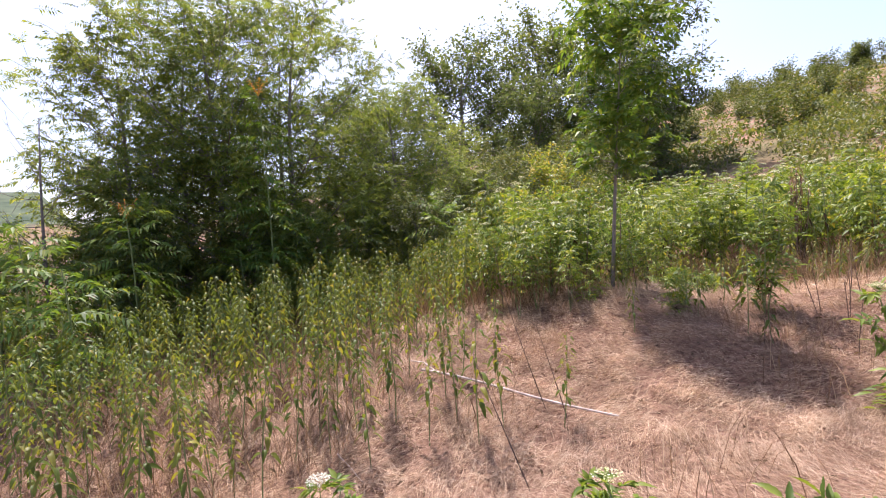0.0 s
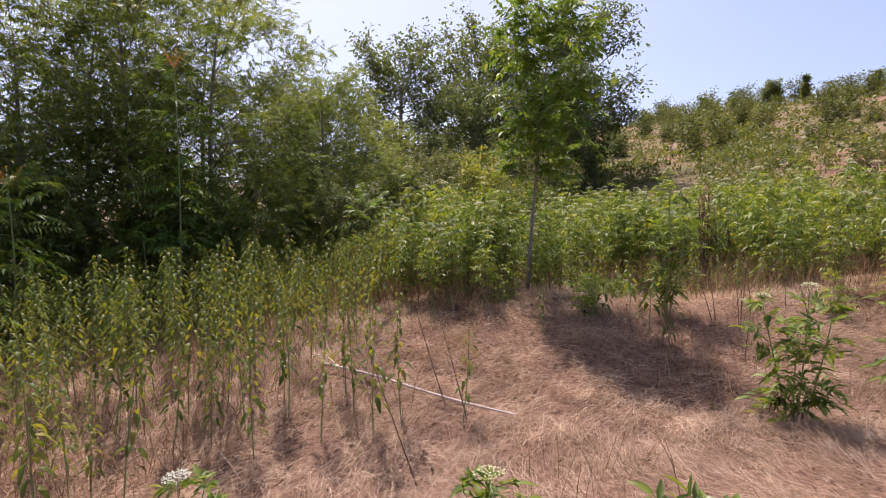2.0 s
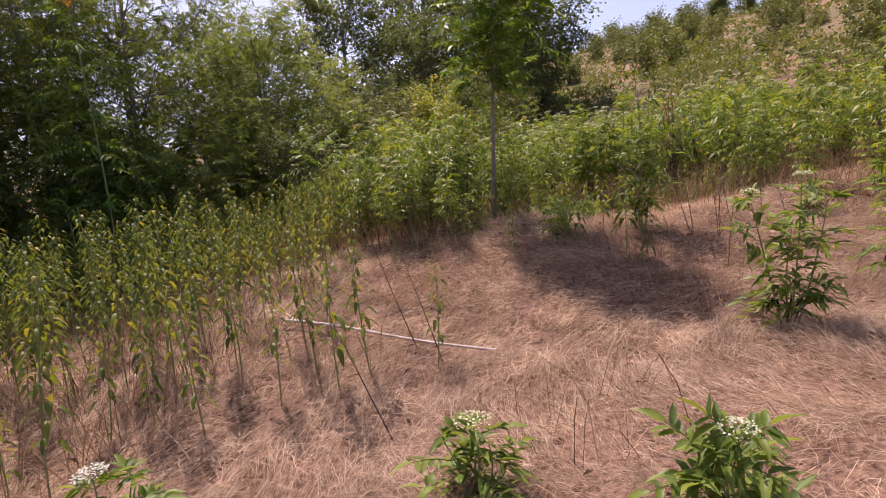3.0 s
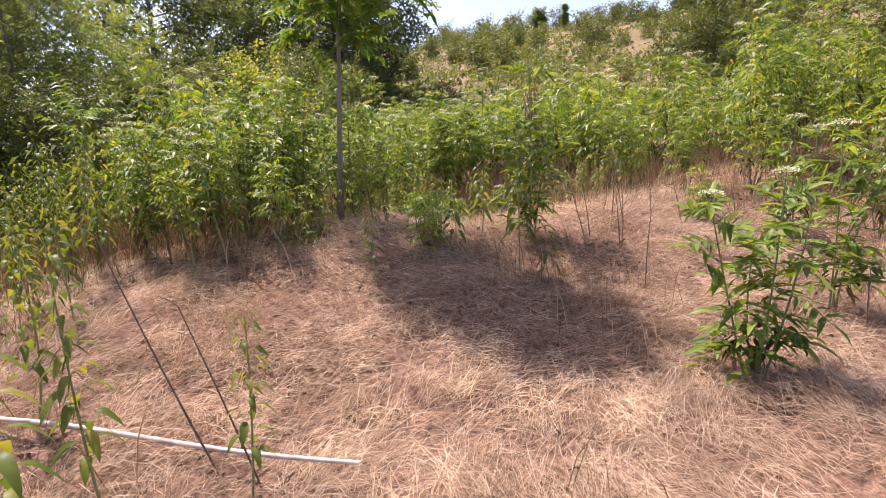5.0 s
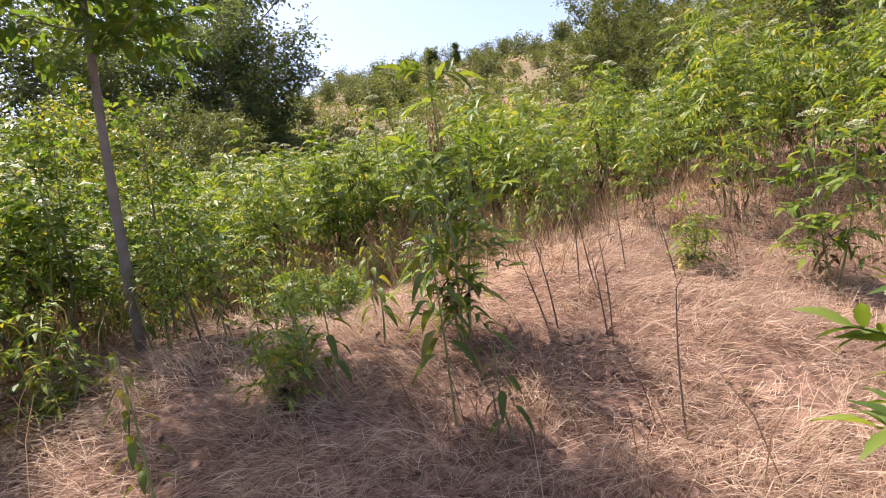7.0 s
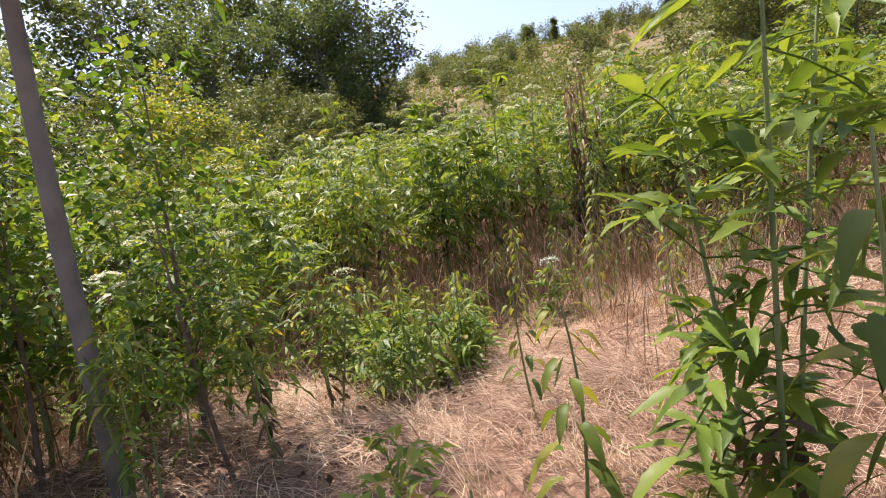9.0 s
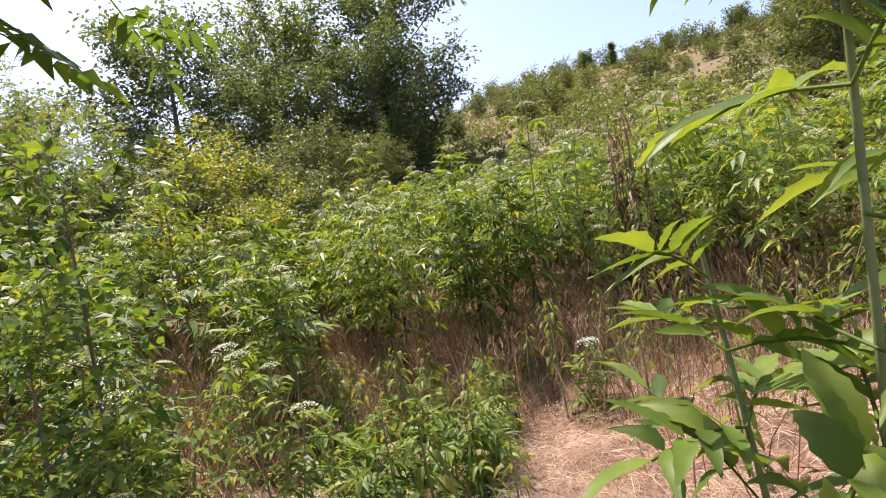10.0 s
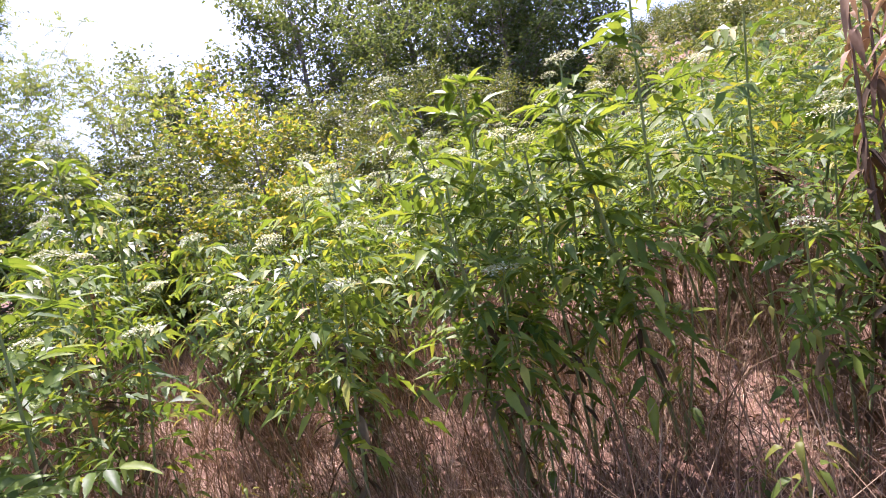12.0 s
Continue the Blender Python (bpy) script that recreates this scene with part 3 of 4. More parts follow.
def elder_stand():
    r = np.random.default_rng(12)
    protos = []
    for k, (x, y, h) in enumerate([(2.9, 8.3, 1.4), (4.85, 8.3, 1.7), (5.8, 8.8, 1.55), (2.0, 7.6, 1.3), (7.3, 8.9, 1.5)]):
        protos.append(elder(x, y, h, 200 + k, heads=[2, 3, 1, 3, 2][k], bare=[0.48, 0.46, 0.52, 0.42, 0.5][k]))
    put = [(2.9, 8.3), (4.85, 8.3), (5.8, 8.8), (2.0, 7.6), (7.3, 8.9)]
    tries = 0
    while len(put) < 285 and tries < 20000:
        tries += 1
        x, y = r.uniform(0.5, 16), r.uniform(3, 18)
        b = beyond(x, y)
        if (1.1 * x + 0.45 * y - 7.45) ** 2 < 0.12 and y < 9.5 or b < 0.1 or b > 8.5 or (b > 3 and r.random() < 0.35) or (x > 5.8 and y < 6.5 and r.random() < 0.45):
            continue
        gap = 0.4 if b < 2.5 else 0.5
        if any((x - px) ** 2 + (y - py) ** 2 < gap * gap for px, py in put):
            continue
        put.append((x, y))
        copy_thing(protos[r.integers(0, 5)], place(x, y, r.uniform(0, 360), r.uniform(0.74, 1.3), 0.02, r.normal(0, 5)))
    for k, (x, y, sc) in enumerate([(1.72, 5.95, 0.8), (1.9, 6.25, 0.95), (1.45, 5.95, 0.7), (1.2, 6.3, 0.85), (2.25, 6.3, 0.75), (2.2, 5.55, 0.4), (1.5, 5.35, 0.62), (1.2, 5.6, 0.75), (0.95, 5.4, 0.55), (2.5, 5.68, 0.48), (2.75, 5.95, 0.55), (1.0, 6.0, 0.8), (0.7, 6.2, 0.75)]):
        copy_thing(protos[(0, 3, 2)[k % 3]], place(x, y, 67.0 * k, sc, 0.02))
    # single plants in and beside the clearing
    alone, single = "single leafy dwarf elder plant standing in the dry clearing", "single elders in the clearing"
    elder(3.06, 2.88, 0.98, 301, True, 2, alone, single, bare=0.22, shoots_more=3, spread=0.95)
    elder(3.24, 4.7, 1.36, 302, True, 0, "tall broad-leaved dwarf elder plant beside the path", single, spread=0.92, bare=0.2, shoots_more=2)
    elder(4.09, 3.03, 1.1, 303, True, 2, alone, single, bare=0.3, shoots_more=2, spread=0.9)
    elder(5.15, 3.75, 0.95, 307, True, 2, alone, single, bare=0.3, shoots_more=2, spread=0.85)
    for k, (x, y, h) in enumerate([(4.55, 8.2, 1.75), (5.2, 8.15, 2.0), (3.0, 7.75, 1.4)]):
        elder(x, y, h, 311 + k, True, 3, "tall full dwarf elder plant topped with flower heads", bare=0.42, shoots_more=2, spread=1.0)
    low = "low dwarf elder plant with a flat flower head"
    elder(1.5, 1.55, 0.40, 304, True, 1, low, single, UMBEL, 1.3, 0.2)
    elder(0.72, 2.1, 0.36, 305, True, 1, low, single, UMBEL, 1.1, 0.25)
    elder(-0.6, 2.2, 0.45, 306, True, 1, low, single, WHITE_BLOOM, 0.9, 0.25)
    # low plants spreading in front of the stand on the slope side
    for k, (x, y, sc) in enumerate([(5.0, 2.75, 0.42), (5.35, 2.95, 0.5), (5.5, 2.4, 0.5), (5.9, 2.8, 0.6), (5.7, 3.4, 0.62), (6.1, 2.2, 0.55), (6.5, 2.7, 0.7), (5.75, 4.4, 0.6), (5.6, 5.0, 0.66), (5.45, 5.6, 0.6), (6.3, 3.4, 0.7), (5.25, 2.15, 0.4)]):
        copy_thing(protos[k % 5], place(x, y, 53.0 * k, sc, 0.02, 4))


def leafy_saplings():
    """Small-leaved young growth crowding round the slim tree."""
    src = tree("leafy_sapling", 2.35, 6.05, "bushy young sapling with small oval leaves and thin stems", 1.3, 0.011, 0.3, 0.26, 16, 3, 131, YOUNG_LEAF, 0.048, 3, 0, "young growth round the slim tree", BROWN_STEM, (0.05, 0), "sapling")
    for k, (x, y, sc) in enumerate([(1.9, 6.05, 0.9), (1.5, 6.1, 0.85), (2.38, 5.68, 0.7), (0.85, 5.95, 0.75), (1.95, 6.5, 1.0), (1.5, 6.6, 1.05)]):
        copy_thing(src, place(x, y, 71.0 * k, sc, 0.02, 3))


def placed(mesh, m):
    """The corners and faces of a mesh of quads, moved by m."""
    co, idx = np.empty(len(mesh.vertices) * 3, np.float32), np.empty(len(mesh.loops), np.int32)
    mesh.vertices.foreach_get("co", co)
    mesh.loops.foreach_get("vertex_index", idx)
    a = np.array(m)
    return co.reshape(-1, 3) @ a[:3, :3].T + a[:3, 3], idx.reshape(-1, 4)


def nettle_bed():
    r = np.random.default_rng(31)
    protos, back, put = [], [], [(-1.45, 4.0), (-0.75, 4.6), (-2.1, 4.4), (-0.2, 5.6)]
    for k, (x, y) in enumerate(put):
        protos.append(nettle(x, y, [1.2, 1.02, 1.12, 1.08][k], 400 + k))
    tries = 0
    while len(put) < 320 and tries < 20000:
        tries += 1
        x, y = r.uniform(-4.6, 1.9), r.uniform(2.6, 9.5)
        edge = -0.95 + (y - 2.6) * 0.42 + 0.35 * float(sstep((y - 4.4) / 1.0))
        if x > edge or (x > edge - 0.5 and r.random() < 0.5) or y > 9.6 + 0.4 * x:
            continue
        if any((x - px) ** 2 + (y - py) ** 2 < 0.030 for px, py in put):
            continue
        put.append((x, y))
        which, m = r.integers(0, 4), place(x, y, r.uniform(0, 360), r.uniform(0.75, 1.1), 0.02, r.normal(0, 4))
        if y < 6.1:
            copy_thing(protos[which], m)
        else:
            back += [placed(child.data, m) for child in protos[which].children]
    tagged(new("nettle_bed", fast_mesh("nettle_bed", *join(back), NETTLE_LEAF)), "dense bed of tall green nettles before the thicket", "nettles", kind="stuff")


def low_weeds():
    """Short nettles and shoots in front of the stand."""
    r = np.random.default_rng(64)
    src = [nettle(3.45, 7.35, 0.5, 470, False, "short green nettle shoot in dry grass"), nettle(4.2, 7.5, 0.42, 471, False, "short green nettle shoot in dry grass")]
    put = []
    while len(put) < 100:
        x, y = r.uniform(1.2, 6.2), r.uniform(5.6, 8.6)
        b = beyond(x, y)
        if not -1.7 < b < 0.6 or math.hypot(x - 3.6, y - 5.9) < 0.4 or math.hypot(x - 4.1, y - 6.2) < 0.35 or math.hypot(x - 2.95, y - 5.2) < 0.75:
            continue
        if any((x - px) ** 2 + (y - py) ** 2 < 0.03 for px, py in put):
            continue
        put.append((x, y))
        copy_thing(src[len(put) % 2], place(x, y, r.uniform(0, 360), r.uniform(0.6, 1.5), 0.02, r.normal(0, 8)))


def far_scrub():
    """Small scrub spread over the hillside."""
    global rng
    rng = np.random.default_rng(78)
    m, per = 2600, 20
    u, v = rng.uniform(30, 108, m), rng.uniform(-60, 45, m)
    x, y = 0.8 * u - 0.6 * v, 0.6 * u + 0.8 * v
    patch = np.sin(0.16 * x + 1) * np.sin(0.14 * y + 0.5) + 0.5 * np.sin(0.4 * x - 0.3 * y)
    keep = (patch > -0.35) & (y > 1) & (x > 5)
    x, y = x[keep], y[keep]
    m = len(x)
    w0 = rng.uniform(0.25, 0.7, m)
    X, Y, W = np.repeat(x, per), np.repeat(y, per), np.repeat(w0, per)
    b = np.stack([X + rng.normal(0, 1, m * per) * W, Y + rng.normal(0, 1, m * per) * W, gz(X, Y) + rng.uniform(0.05, 1.5, m * per) * W], 1)
    tagged(new("hill_scrub", fast_mesh("hill_scrub", *leaves(b, rng.normal(0, 1, b.shape), rng.uniform(0.25, 0.5, len(b)), 0.22, 0.2), SHRUB_LEAF)), "low olive green scrub on the dry hillside", "scrub", kind="stuff")


def thatch(x, y):
    """How thick the matted straw lies on the ground."""
    a = np.sin(4.3 * x + 1.6 * np.sin(2.1 * y)) * np.sin(3.9 * y + 1.4 * np.sin(2.6 * x + 0.7))
    b = np.sin(9.1 * x + 2.2 * y + 0.4) * np.sin(8.3 * y - 2.7 * x)
    return 0.035 + 0.032 * a + 0.016 * b


def grass():
    """Matted straw: locks of thin bent blades laid over one another in swirls, and a few tufts that still stand."""
    g = np.random.default_rng(41)
    n = 19000
    x, y = g.uniform(-4.5, 9.0, n), g.uniform(-1.0, 10.0, n)
    keep = g.uniform(0, 1, n) < np.clip(1.45 - np.hypot(x - 2.0, y - 3.4) / 6.0, 0.12, 1)
    x, y = x[keep], y[keep]
    n, per = len(x), 34
    flow = 2.2 * np.sin(0.7 * x + 0.5 * y) + 1.9 * np.cos(0.9 * y - 0.6 * x) + g.normal(0, 0.75, n)
    standing = g.uniform(0, 1, n) < 0.1 + 0.25 * sstep((np.sin(1.9 * x + 2) * np.sin(1.6 * y + 0.5) - 0.35) / 0.4)
    lift = np.where(standing, g.uniform(0.5, 1.6, n), g.uniform(0.0, 0.16, n))
    size = np.where(standing, g.uniform(0.10, 0.22, n), g.uniform(0.08, 0.26, n))
    wide = g.uniform(0.03, 0.11, n)
    x, y, flow, lift, size, wide = (np.repeat(v, per) for v in (x, y, flow, lift, size, wide))
    n = len(x)
    x, y = x + g.normal(0, 1, n) * wide, y + g.normal(0, 1, n) * wide
    ang = flow + g.normal(0, 0.6, n)
    ln = size * g.uniform(0.5, 1.25, n)
    d = unit(np.stack([np.cos(ang), np.sin(ang), np.maximum(lift + g.normal(0.06, 0.16, n), -0.05)], 1))
    turn = g.normal(0, 0.35, n)
    across = np.stack([-np.sin(ang), np.cos(ang), np.zeros(n)], 1)
    b = np.stack([x, y, gz(x, y) + thatch(x, y) + g.uniform(-0.03, 0.012, n)], 1)
    m = b + d * (ln * 0.55)[:, None] + across * (turn * ln * 0.12)[:, None]
    m[:, 2] += 0.03 * ln / 0.3
    e = b + d * ln[:, None] + across * (turn * ln * 0.5)[:, None]
    e[:, 2] -= ln * 0.25 * d[:, 2]
    e[:, 2] = np.maximum(e[:, 2], gz(e[:, 0], e[:, 1]) + 0.004)
    up = np.array([0, 0, 1.0]) + g.normal(0, 0.5, (n, 3))
    side = unit(np.cross(d, up)) * g.uniform(0.0004, 0.0011, n)[:, None]
    v = np.stack([b - side, b + side, m - side, m + side, e - side * 0.3, e + side * 0.3], 1).reshape(-1, 3)
    o = np.arange(n)[:, None] * 6
    f = np.concatenate([o + [0, 1, 3, 2], o + [2, 3, 5, 4]])
    tagged(new("dry_grass", fast_mesh("dry_grass", v, f, STRAW)), "flattened matted dry straw-coloured grass", "grass", kind="stuff")


def far_weeds():
    """Low leafy weeds past the elder stand, up the slope, too many to count."""
    global rng
    rng = np.random.default_rng(77)
    n = 5200
    u, v = rng.uniform(12, 46, n), rng.uniform(-30, 24, n)
    x, y = 0.8 * u - 0.6 * v, 0.6 * u + 0.8 * v
    patch = np.sin(0.35 * x + 1) * np.sin(0.31 * y + 0.5) + 0.5 * np.sin(0.8 * x - 0.6 * y)
    dist = np.hypot(x - 4, y - 5)
    keep = (patch > -0.25 + 0.022 * np.maximum(u - 20, 0)) & (dist > 7.5) & (x > -2) & (y > 1)
    x, y = x[keep], y[keep]
    m, per = len(x), 26
    h = rng.uniform(0.5, 1.25, m)
    X, Y, H = np.repeat(x, per), np.repeat(y, per), np.repeat(h, per)
    t = rng.uniform(0.15, 1, m * per)
    b = np.stack([X + rng.normal(0, 0.16, m * per), Y + rng.normal(0, 0.16, m * per), gz(X, Y) + t * H], 1)
    w = rng.normal(0, 1, b.shape) + [0, 0, 0.15]
    tagged(new("slope_weeds", fast_mesh("slope_weeds", *leaves(b, w, rng.uniform(0.14, 0.28, len(b)), 0.09, 0.3), SHRUB_LEAF)), "green leafy weeds covering the lower slope", "weeds", kind="stuff")


def dry_stalks():
    """Brown dry grass stems standing among the weeds."""
    g = np.random.default_rng(43)
    n = 70000
    x, y = g.uniform(-3.5, 9.5, n), g.uniform(2.0, 11.0, n)
    b = np.array([beyond(p, q) for p, q in zip(x, y)])
    nettles = x < -1.0 + (y - 2.6) * 0.42
    clump = np.sin(2.3 * x + 1.2) * np.sin(2.0 * y + 0.3) > 0.35
    keep = (b > -0.7) & (b < 3.5) & (g.uniform(0, 1, n) < np.where(x > 5.3, 0.25, np.where(y > 5.8, 0.9, 0.4))) | nettles & (g.uniform(0, 1, n) < 0.35) | clump & (g.uniform(0, 1, n) < 0.12) | (b > -1.5) & (x > 4.2) & (y > 5.7) & (g.uniform(0, 1, n) < 0.45)
    x, y = x[keep], y[keep]
    n = len(x)
    h = g.uniform(0.16, 0.5, n) * (1 + 0.35 * (y > 6.2))
    d = unit(np.stack([g.normal(0, 0.28, n), g.normal(0, 0.28, n), np.ones(n)], 1))
    p = np.stack([x, y, gz(x, y) - 0.01], 1)
    a = g.uniform(0, 6.28, n)
    side = np.stack([np.cos(a), np.sin(a), np.zeros(n)], 1) * g.uniform(0.0012, 0.0026, n)[:, None]
    m = p + d * (h * 0.6)[:, None]
    e = p + d * h[:, None] + np.stack([d[:, 0], d[:, 1], -0.2 * np.ones(n)], 1) * (h * 0.35)[:, None]
    v = np.stack([p - side, p + side, m - side, m + side, e - side * 0.4, e + side * 0.4], 1).reshape(-1, 3)
    o = np.arange(n)[:, None] * 6
    f = np.concatenate([o + [0, 1, 3, 2], o + [2, 3, 5, 4]])
    tagged(new("dry_stalks", fast_mesh("dry_stalks", v, f, BROWN_GRASS)), "thin brown dry grass stems standing among weeds", "grass", kind="stuff")


def litter():
    """Curled dead leaves lying in the grass."""
    global rng
    rng = np.random.default_rng(55)
    n = 16000
    x, y = rng.uniform(-3.5, 9, n), rng.uniform(0, 11, n)
    b = np.array([beyond(p, q) for p, q in zip(x, y)])
    keep = (b > -0.6) | (rng.uniform(0, 1, n) < 0.16)
    x, y = x[keep], y[keep]
    n = len(x)
    p = np.stack([x, y, gz(x, y) + rng.uniform(0.01, 0.06, n)], 1)
    w = rng.normal(0, 1, (n, 3)) * [1, 1, 0.35]
    tagged(new("leaf_litter", fast_mesh("leaf_litter", *leaves(p, w, rng.uniform(0.03, 0.09, n), 0.02, 0.1, 0.5), DEAD_LEAF)), "brown curled dead leaves lying in dry grass", "leaves", kind="stuff")


elder_stand()
leafy_saplings()
nettle_bed()
litter()
far_weeds()
far_scrub()
low_weeds()
grass()
dry_stalks()


# ---- small things ----
def branch():
    a, b = Vector((-0.14, 4.36, 0)), Vector((1.22, 3.25, 0))
    ob = thing("fallen_branch", a.x, a.y, "long pale weathered fallen branch lying on dry grass", "branch", "", 0.0)
    z0 = float(gz(a.x, a.y))
    pts = [[(b.x - a.x) * t, (b.y - a.y) * t + 0.03 * math.sin(5 * t), (float(gz(b.x, b.y)) - z0) * t + 0.075 + 0.008 * math.sin(7 * t)] for t in np.linspace(0, 1, 14)]
    part("wood", tube(pts, np.linspace(0.012, 0.0085, 14), 8), DRY_WOOD, ob)
    part("twig", tube([[0.12, -0.07, 0.07], [0.02, 0.04, 0.13], [-0.1, 0.1, 0.14]], np.linspace(0.009, 0.004, 3), 6), DRY_WOOD, ob)


branch()


def dead_stalk(x, y, h, lean, seed, label="bare dark dry plant stalk standing in dry grass"):
    r = np.random.default_rng(seed)
    ob = thing("dead_stalk", x, y, label, "stalk", "dry stalks in the clearing")
    pts = curve([0, 0, 0], [lean[0] * h, lean[1] * h, h], r.normal(0, 0.006, 3), 7)
    part("stem", tube(pts, np.linspace(0.005, 0.0022, 7), 6), BROWN_STEM, ob)
    for k in range(4):
        q = pts[3 + k % 4]
        w = r.normal(0, 1, 3) * [1, 1, 0.3] + [0, 0, 0.7]
        part("twig", tube(curve(q, q + unit(w) * 0.07, [0, 0, 0.005], 3), np.linspace(0.0025, 0.0012, 3), 4), BROWN_STEM, ob)
    return ob


for k, (x, y, h, lx, ly) in enumerate([(0.92, 3.42, 0.62, -0.25, 0.1), (0.8, 3.55, 0.8, -0.28, 0.12), (0.5, 2.75, 0.7, -0.35, 0.2), (3.61, 4.44, 0.41, -0.12, 0.05), (3.62, 4.5, 0.38, -0.3, 0.05), (3.69, 4.21, 0.43, 0.05, 0.05), (3.72, 4.25, 0.35, -0.05, 0.05), (3.38, 3.75, 0.47, 0.16, 0.05), (4.01, 4.6, 0.56, 0.12, 0.05), (4.12, 4.55, 0.46, -0.15, 0.05), (4.53, 4.31, 0.35, -0.25, 0.05), (4.57, 4.65, 0.36, 0, 0.05), (2.87, 4.16, 0.2, 0.1, 0.05), (3.91, 2.77, 0.34, 0.1, 0.05)]):
    dead_stalk(x, y, h * 1.15, (lx, ly), 500 + k)


def dried_plant(x, y, h, seed):
    """A tall withered plant hung with brown leaves."""
    global rng
    rng = np.random.default_rng(seed)
    ob = thing("dried_plant", x, y, "tall withered plant hung with brown shrivelled leaves", "plant", "withered plants")
    shoots = []
    for k in range(5):
        a = k * 1.9 + rng.uniform(-0.3, 0.3)
        reach = rng.uniform(0.03, 0.12)
        tip = np.array([0.1 + math.cos(a) * reach, 0.05 + math.sin(a) * reach, h * (1.0 if k == 0 else rng.uniform(0.7, 1.0))])
        line = np.array(curve([0, 0, 0], tip, [math.cos(a) * 0.04, math.sin(a) * 0.04, 0], 8))
        shoots.append(line)
        part("stem", tube(line, np.linspace(0.009, 0.003, 8), 6), BROWN_STEM, ob)
    for name, lo, hi, n, mat, label in (("withered_leaf", 0.25, 0.82, 130, DEAD_LEAF, "brown shrivelled leaves"), ("foliage", 0.62, 1.0, 75, BROWN_GRASS, "pale yellowed upper leaves")):
        items = []
        knots = rng.uniform(lo, hi, 14)
        for _ in range(n):
            u = float(np.clip(rng.choice(knots) + rng.normal(0, 0.015), 0, 0.999)) * 7
            line, a, i = shoots[rng.integers(5)], rng.uniform(0, 6.28), int(u)
            p = line[i] + (line[i + 1] - line[i]) * (u - i)
            items.append((p, [math.cos(a) * 0.6, math.sin(a) * 0.6, rng.uniform(-0.9, 0.35)], rng.uniform(0.04, 0.11), rng.uniform(0.012, 0.028), rng.uniform(0.5, 1.3)))
        part(name, rich_leaves(items), mat, ob, label)


dried_plant(5.5, 7.35, 1.8, 601)
dried_plant(5.68, 7.6, 1.25, 602)


def sapling(x, y, h, seed, red=False):
    """A young ailanthus: a thin stem and long feathered leaves in a crown at its top and down the stem."""
    global rng
    rng = np.random.default_rng(seed)
    ob = thing("ailanthus_sapling", x, y, "young ailanthus sapling with long bright feathered leaves", "sapling", "ailanthus saplings")
    part("stem", tube(curve([0, 0, 0], [0, 0, h], [0.03, 0.02, 0], 7), np.linspace(0.016, 0.006, 7), 6), GREEN_STEM, ob)
    n = int(14 + 10 * h)
    t = np.sort(rng.uniform(0.3, 1.0, n))
    a = np.arange(n) * 2.4
    b = np.stack([np.zeros(n), np.zeros(n), t * h], 1)
    w = np.stack([np.cos(a), np.sin(a), 0.15 + 1.1 * np.maximum(t - 0.7, 0) / 0.3], 1)
    part("foliage", compound(b, w, 0.62 * rng.uniform(0.8, 1.1, n), 9, 0.13, 0.038, 0.35), AILANTHUS_LEAF, ob)
    if red:
        a = np.arange(5) * 1.3
        part("young_leaf", compound(np.tile([0, 0, h], (5, 1)), np.stack([np.cos(a), np.sin(a), np.full(5, 1.8)], 1), 0.28, 5, 0.07, 0.02, 0.1), RED_LEAF, ob, "reddish young leaves")
    return ob


for k, (x, y, h, red) in enumerate([(-2.45, 8.0, 3.8, True), (-3.9, 6.7, 2.0, True), (-3.5, 4.8, 1.5, False), (-4.4, 5.5, 1.8, False), (-5.6, 6.6, 1.9, False), (-1.75, 8.7, 1.7, False), (-5.2, 7.6, 1.3, False), (-4.6, 6.3, 1.5, False), (-2.9, 7.9, 1.4, False), (0.3, 8.8, 1.5, False)]):
    sapling(x, y, h, 700 + k, red)
for k, (x, y, h, b) in enumerate([(-0.1, 3.35, 0.95, False), (-0.35, 3.65, 1.05, False), (0.05, 3.95, 0.95, False), (-0.5, 3.2, 0.9, False), (0.2, 4.2, 0.8, False), (0.45, 3.45, 1.0, False), (0.87, 3.36, 0.7, False), (0.25, 3.3, 0.95, True), (0.12, 3.6, 0.9, False), (2.85, 4.35, 1.0, True), (2.6, 4.75, 0.5, True), (3.0, 5.0, 0.55, True), (2.95, 4.15, 0.4, True), (1.9, 4.6, 0.55, False), (4.95, 6.78, 1.1, False), (3.3, 5.5, 0.5, False)]):
    nettle(x, y, h, 800 + k, b, "single slim nettle with hanging leaves in dry grass")
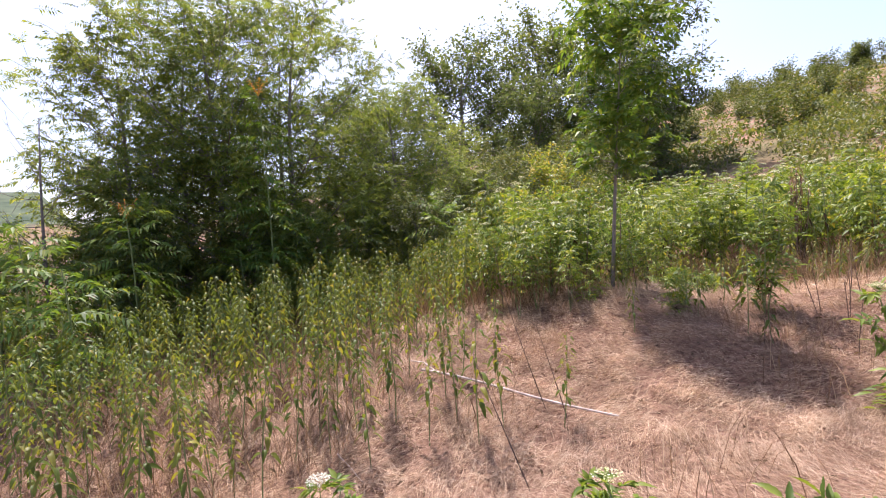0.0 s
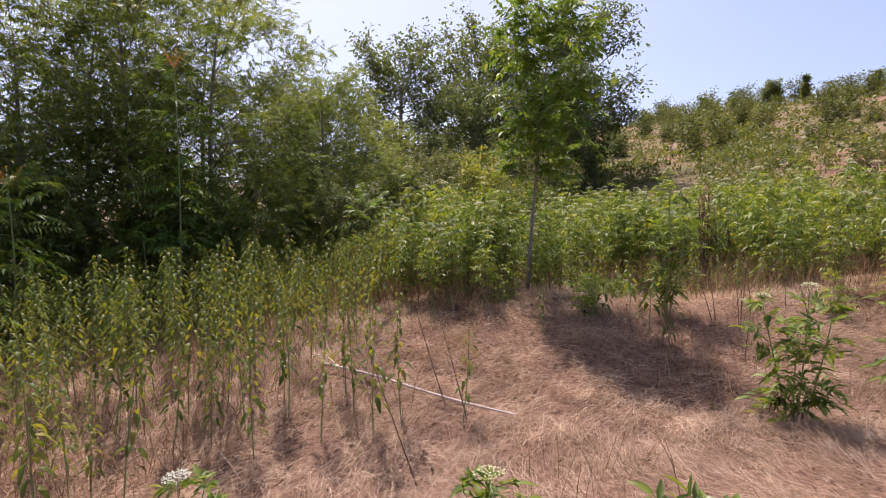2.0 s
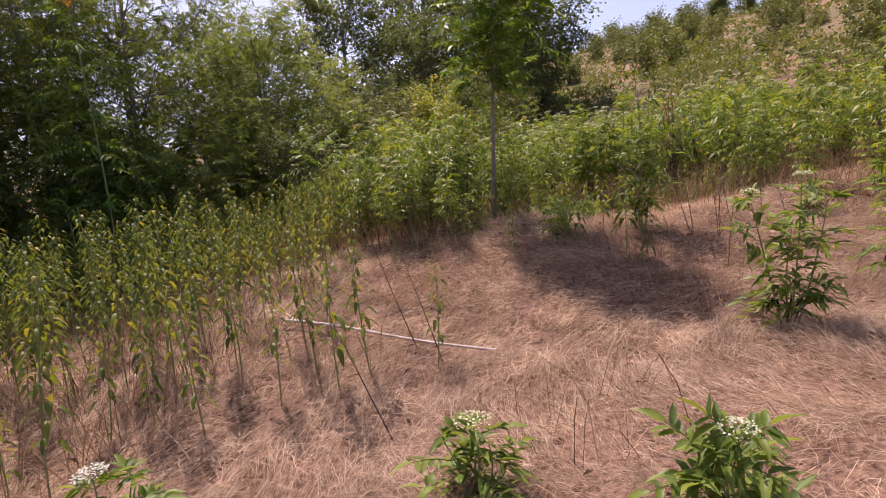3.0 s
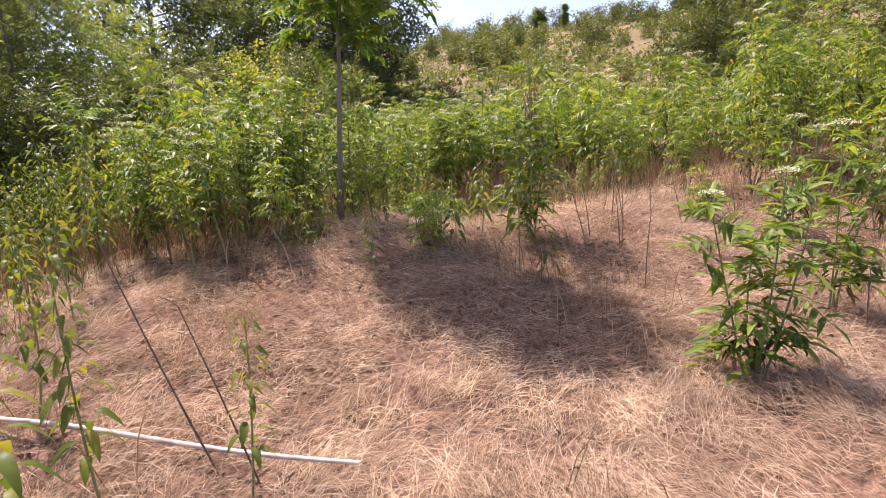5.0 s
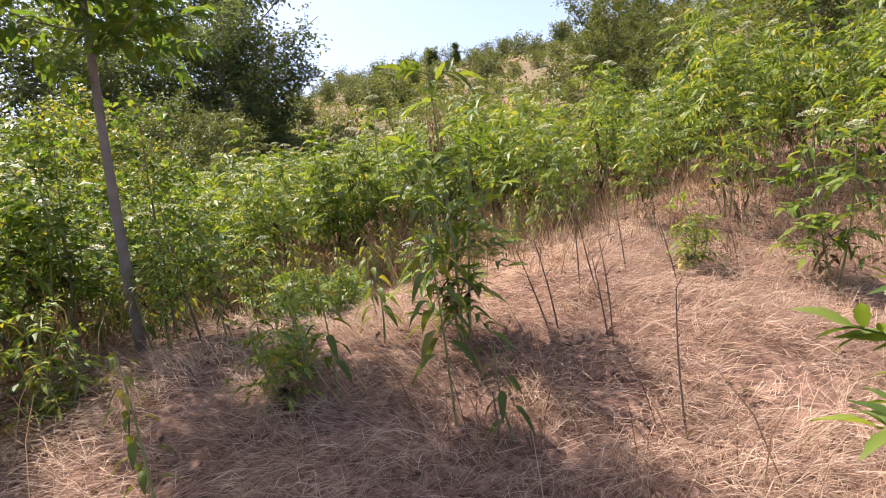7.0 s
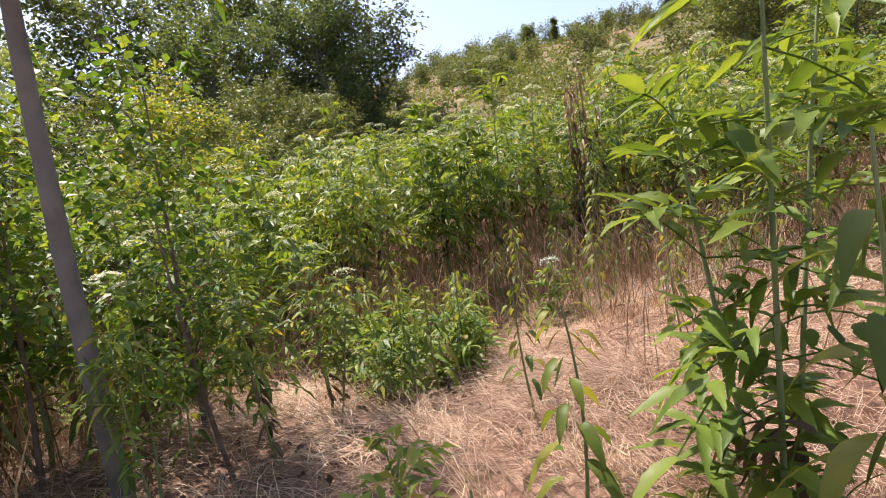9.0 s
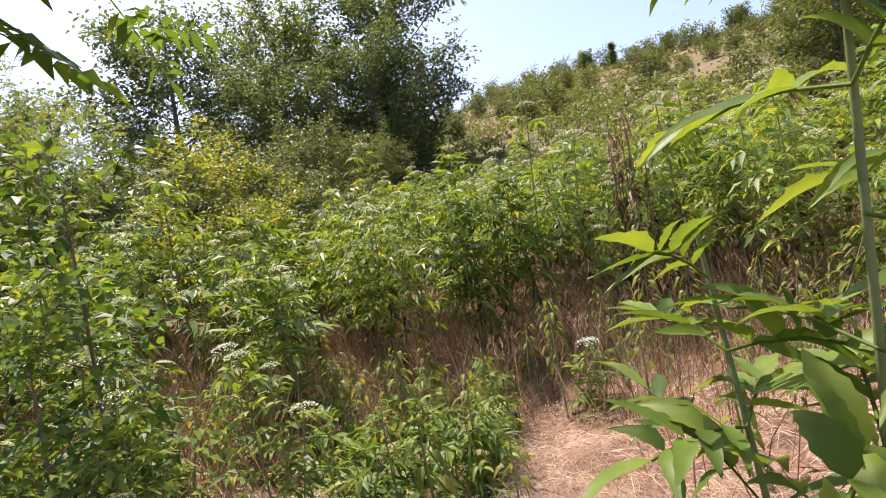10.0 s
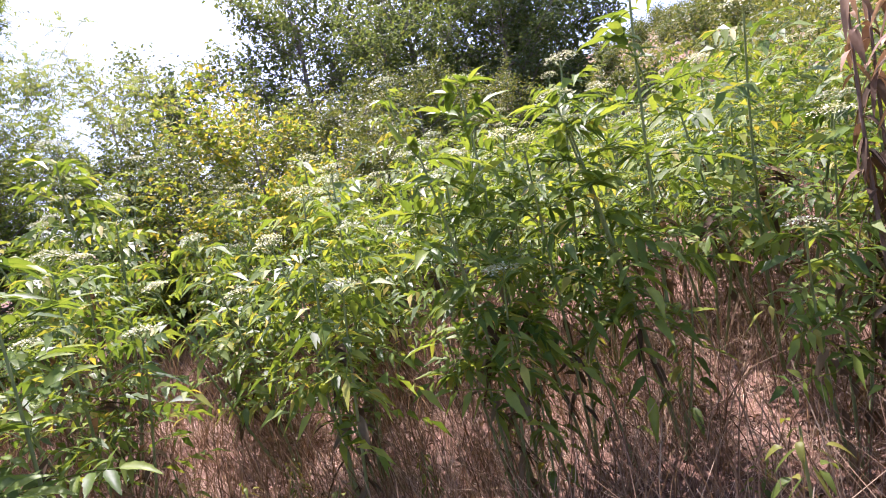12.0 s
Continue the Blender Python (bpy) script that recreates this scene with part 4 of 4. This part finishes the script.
for k, (x, y, h) in enumerate([(2.46, 4.85, 0.42), (2.62, 5.05, 0.36), (1.75, 5.45, 0.5), (3.35, 6.75, 0.45), (3.7, 7.3, 0.5), (3.05, 6.6, 0.45), (2.35, 7.1, 0.8), (2.15, 6.75, 0.65), (4.45, 6.7, 0.4), (3.2, 7.5, 0.5), (4.9, 4.4, 0.45), (3.6, 6.95, 0.4), (1.7, 6.9, 0.75), (2.7, 7.4, 0.7), (4.1, 7.2, 0.4), (3.6, 6.44, 0.45), (3.42, 6.3, 0.38), (3.75, 6.6, 0.4), (3.2, 6.35, 0.45), (3.0, 6.1, 0.35), (4.0, 6.95, 0.5)]):
    elder(x, y, h, 850 + k, k in (3, 5, 6, 7, 8, 12, 15, 16, 18), 1 if k in (6, 7, 8, 12, 13) else 0, "low dwarf elder shoot in dry grass", "low elder shoots", WHITE_BLOOM, 0.8, 0.15)


def stick(x, y, length, turn, seed, thick=0.005):
    r = np.random.default_rng(seed)
    ob = thing("dry_stick", x, y, "short pale dry stick lying on flattened grass", "stick", "dry sticks", 0.0)
    n, z0 = 8, float(gz(x, y))
    tt = np.linspace(0, length, n)
    px, py = tt * math.cos(turn), tt * math.sin(turn)
    bend = np.cumsum(r.normal(0, 0.004, n))
    part("wood", tube(np.stack([px - bend * math.sin(turn), py + bend * math.cos(turn), gz(x + px, y + py) - z0 + 0.05], 1), np.linspace(thick, thick * 0.55, n), 6), DRY_WOOD, ob)


for k, (x, y, length, turn) in enumerate([(-0.75, 3.35, 0.42, -1.0), (4.9, 6.1, 0.5, -0.6), (5.0, 5.4, 0.8, -0.3), (4.75, 6.25, 0.9, -0.45), (3.2, 6.6, 0.4, 0.5), (4.05, 4.6, 0.5, 0.35)]):
    stick(x, y, length, turn, 900 + k)


def bare_tree(x, y, h, lean, seed, label, mat, crown=0.5, limbs=12, radius=0.03):
    ob = thing("bare_tree", x, y, label, "tree", "", 0.05)
    trunk, limb, _, _ = tree_parts(h, radius, crown, 0.35, limbs, 3, seed, lean)
    tr = part("trunk", trunk, mat, ob)
    part("limb", limb, mat, tr)


bare_tree(-5.6, 7.6, 3.9, (0.1, 0.0), 951, "leafless dead young tree with upright grey twigs", BARK, 0.8, 14, 0.035)
bare_tree(10.2, 3.8, 4.2, (-0.45, 0.35), 952, "leaning pale bare tree trunk among shrubs", SMOOTH_BARK, 0.4, 5, 0.05)
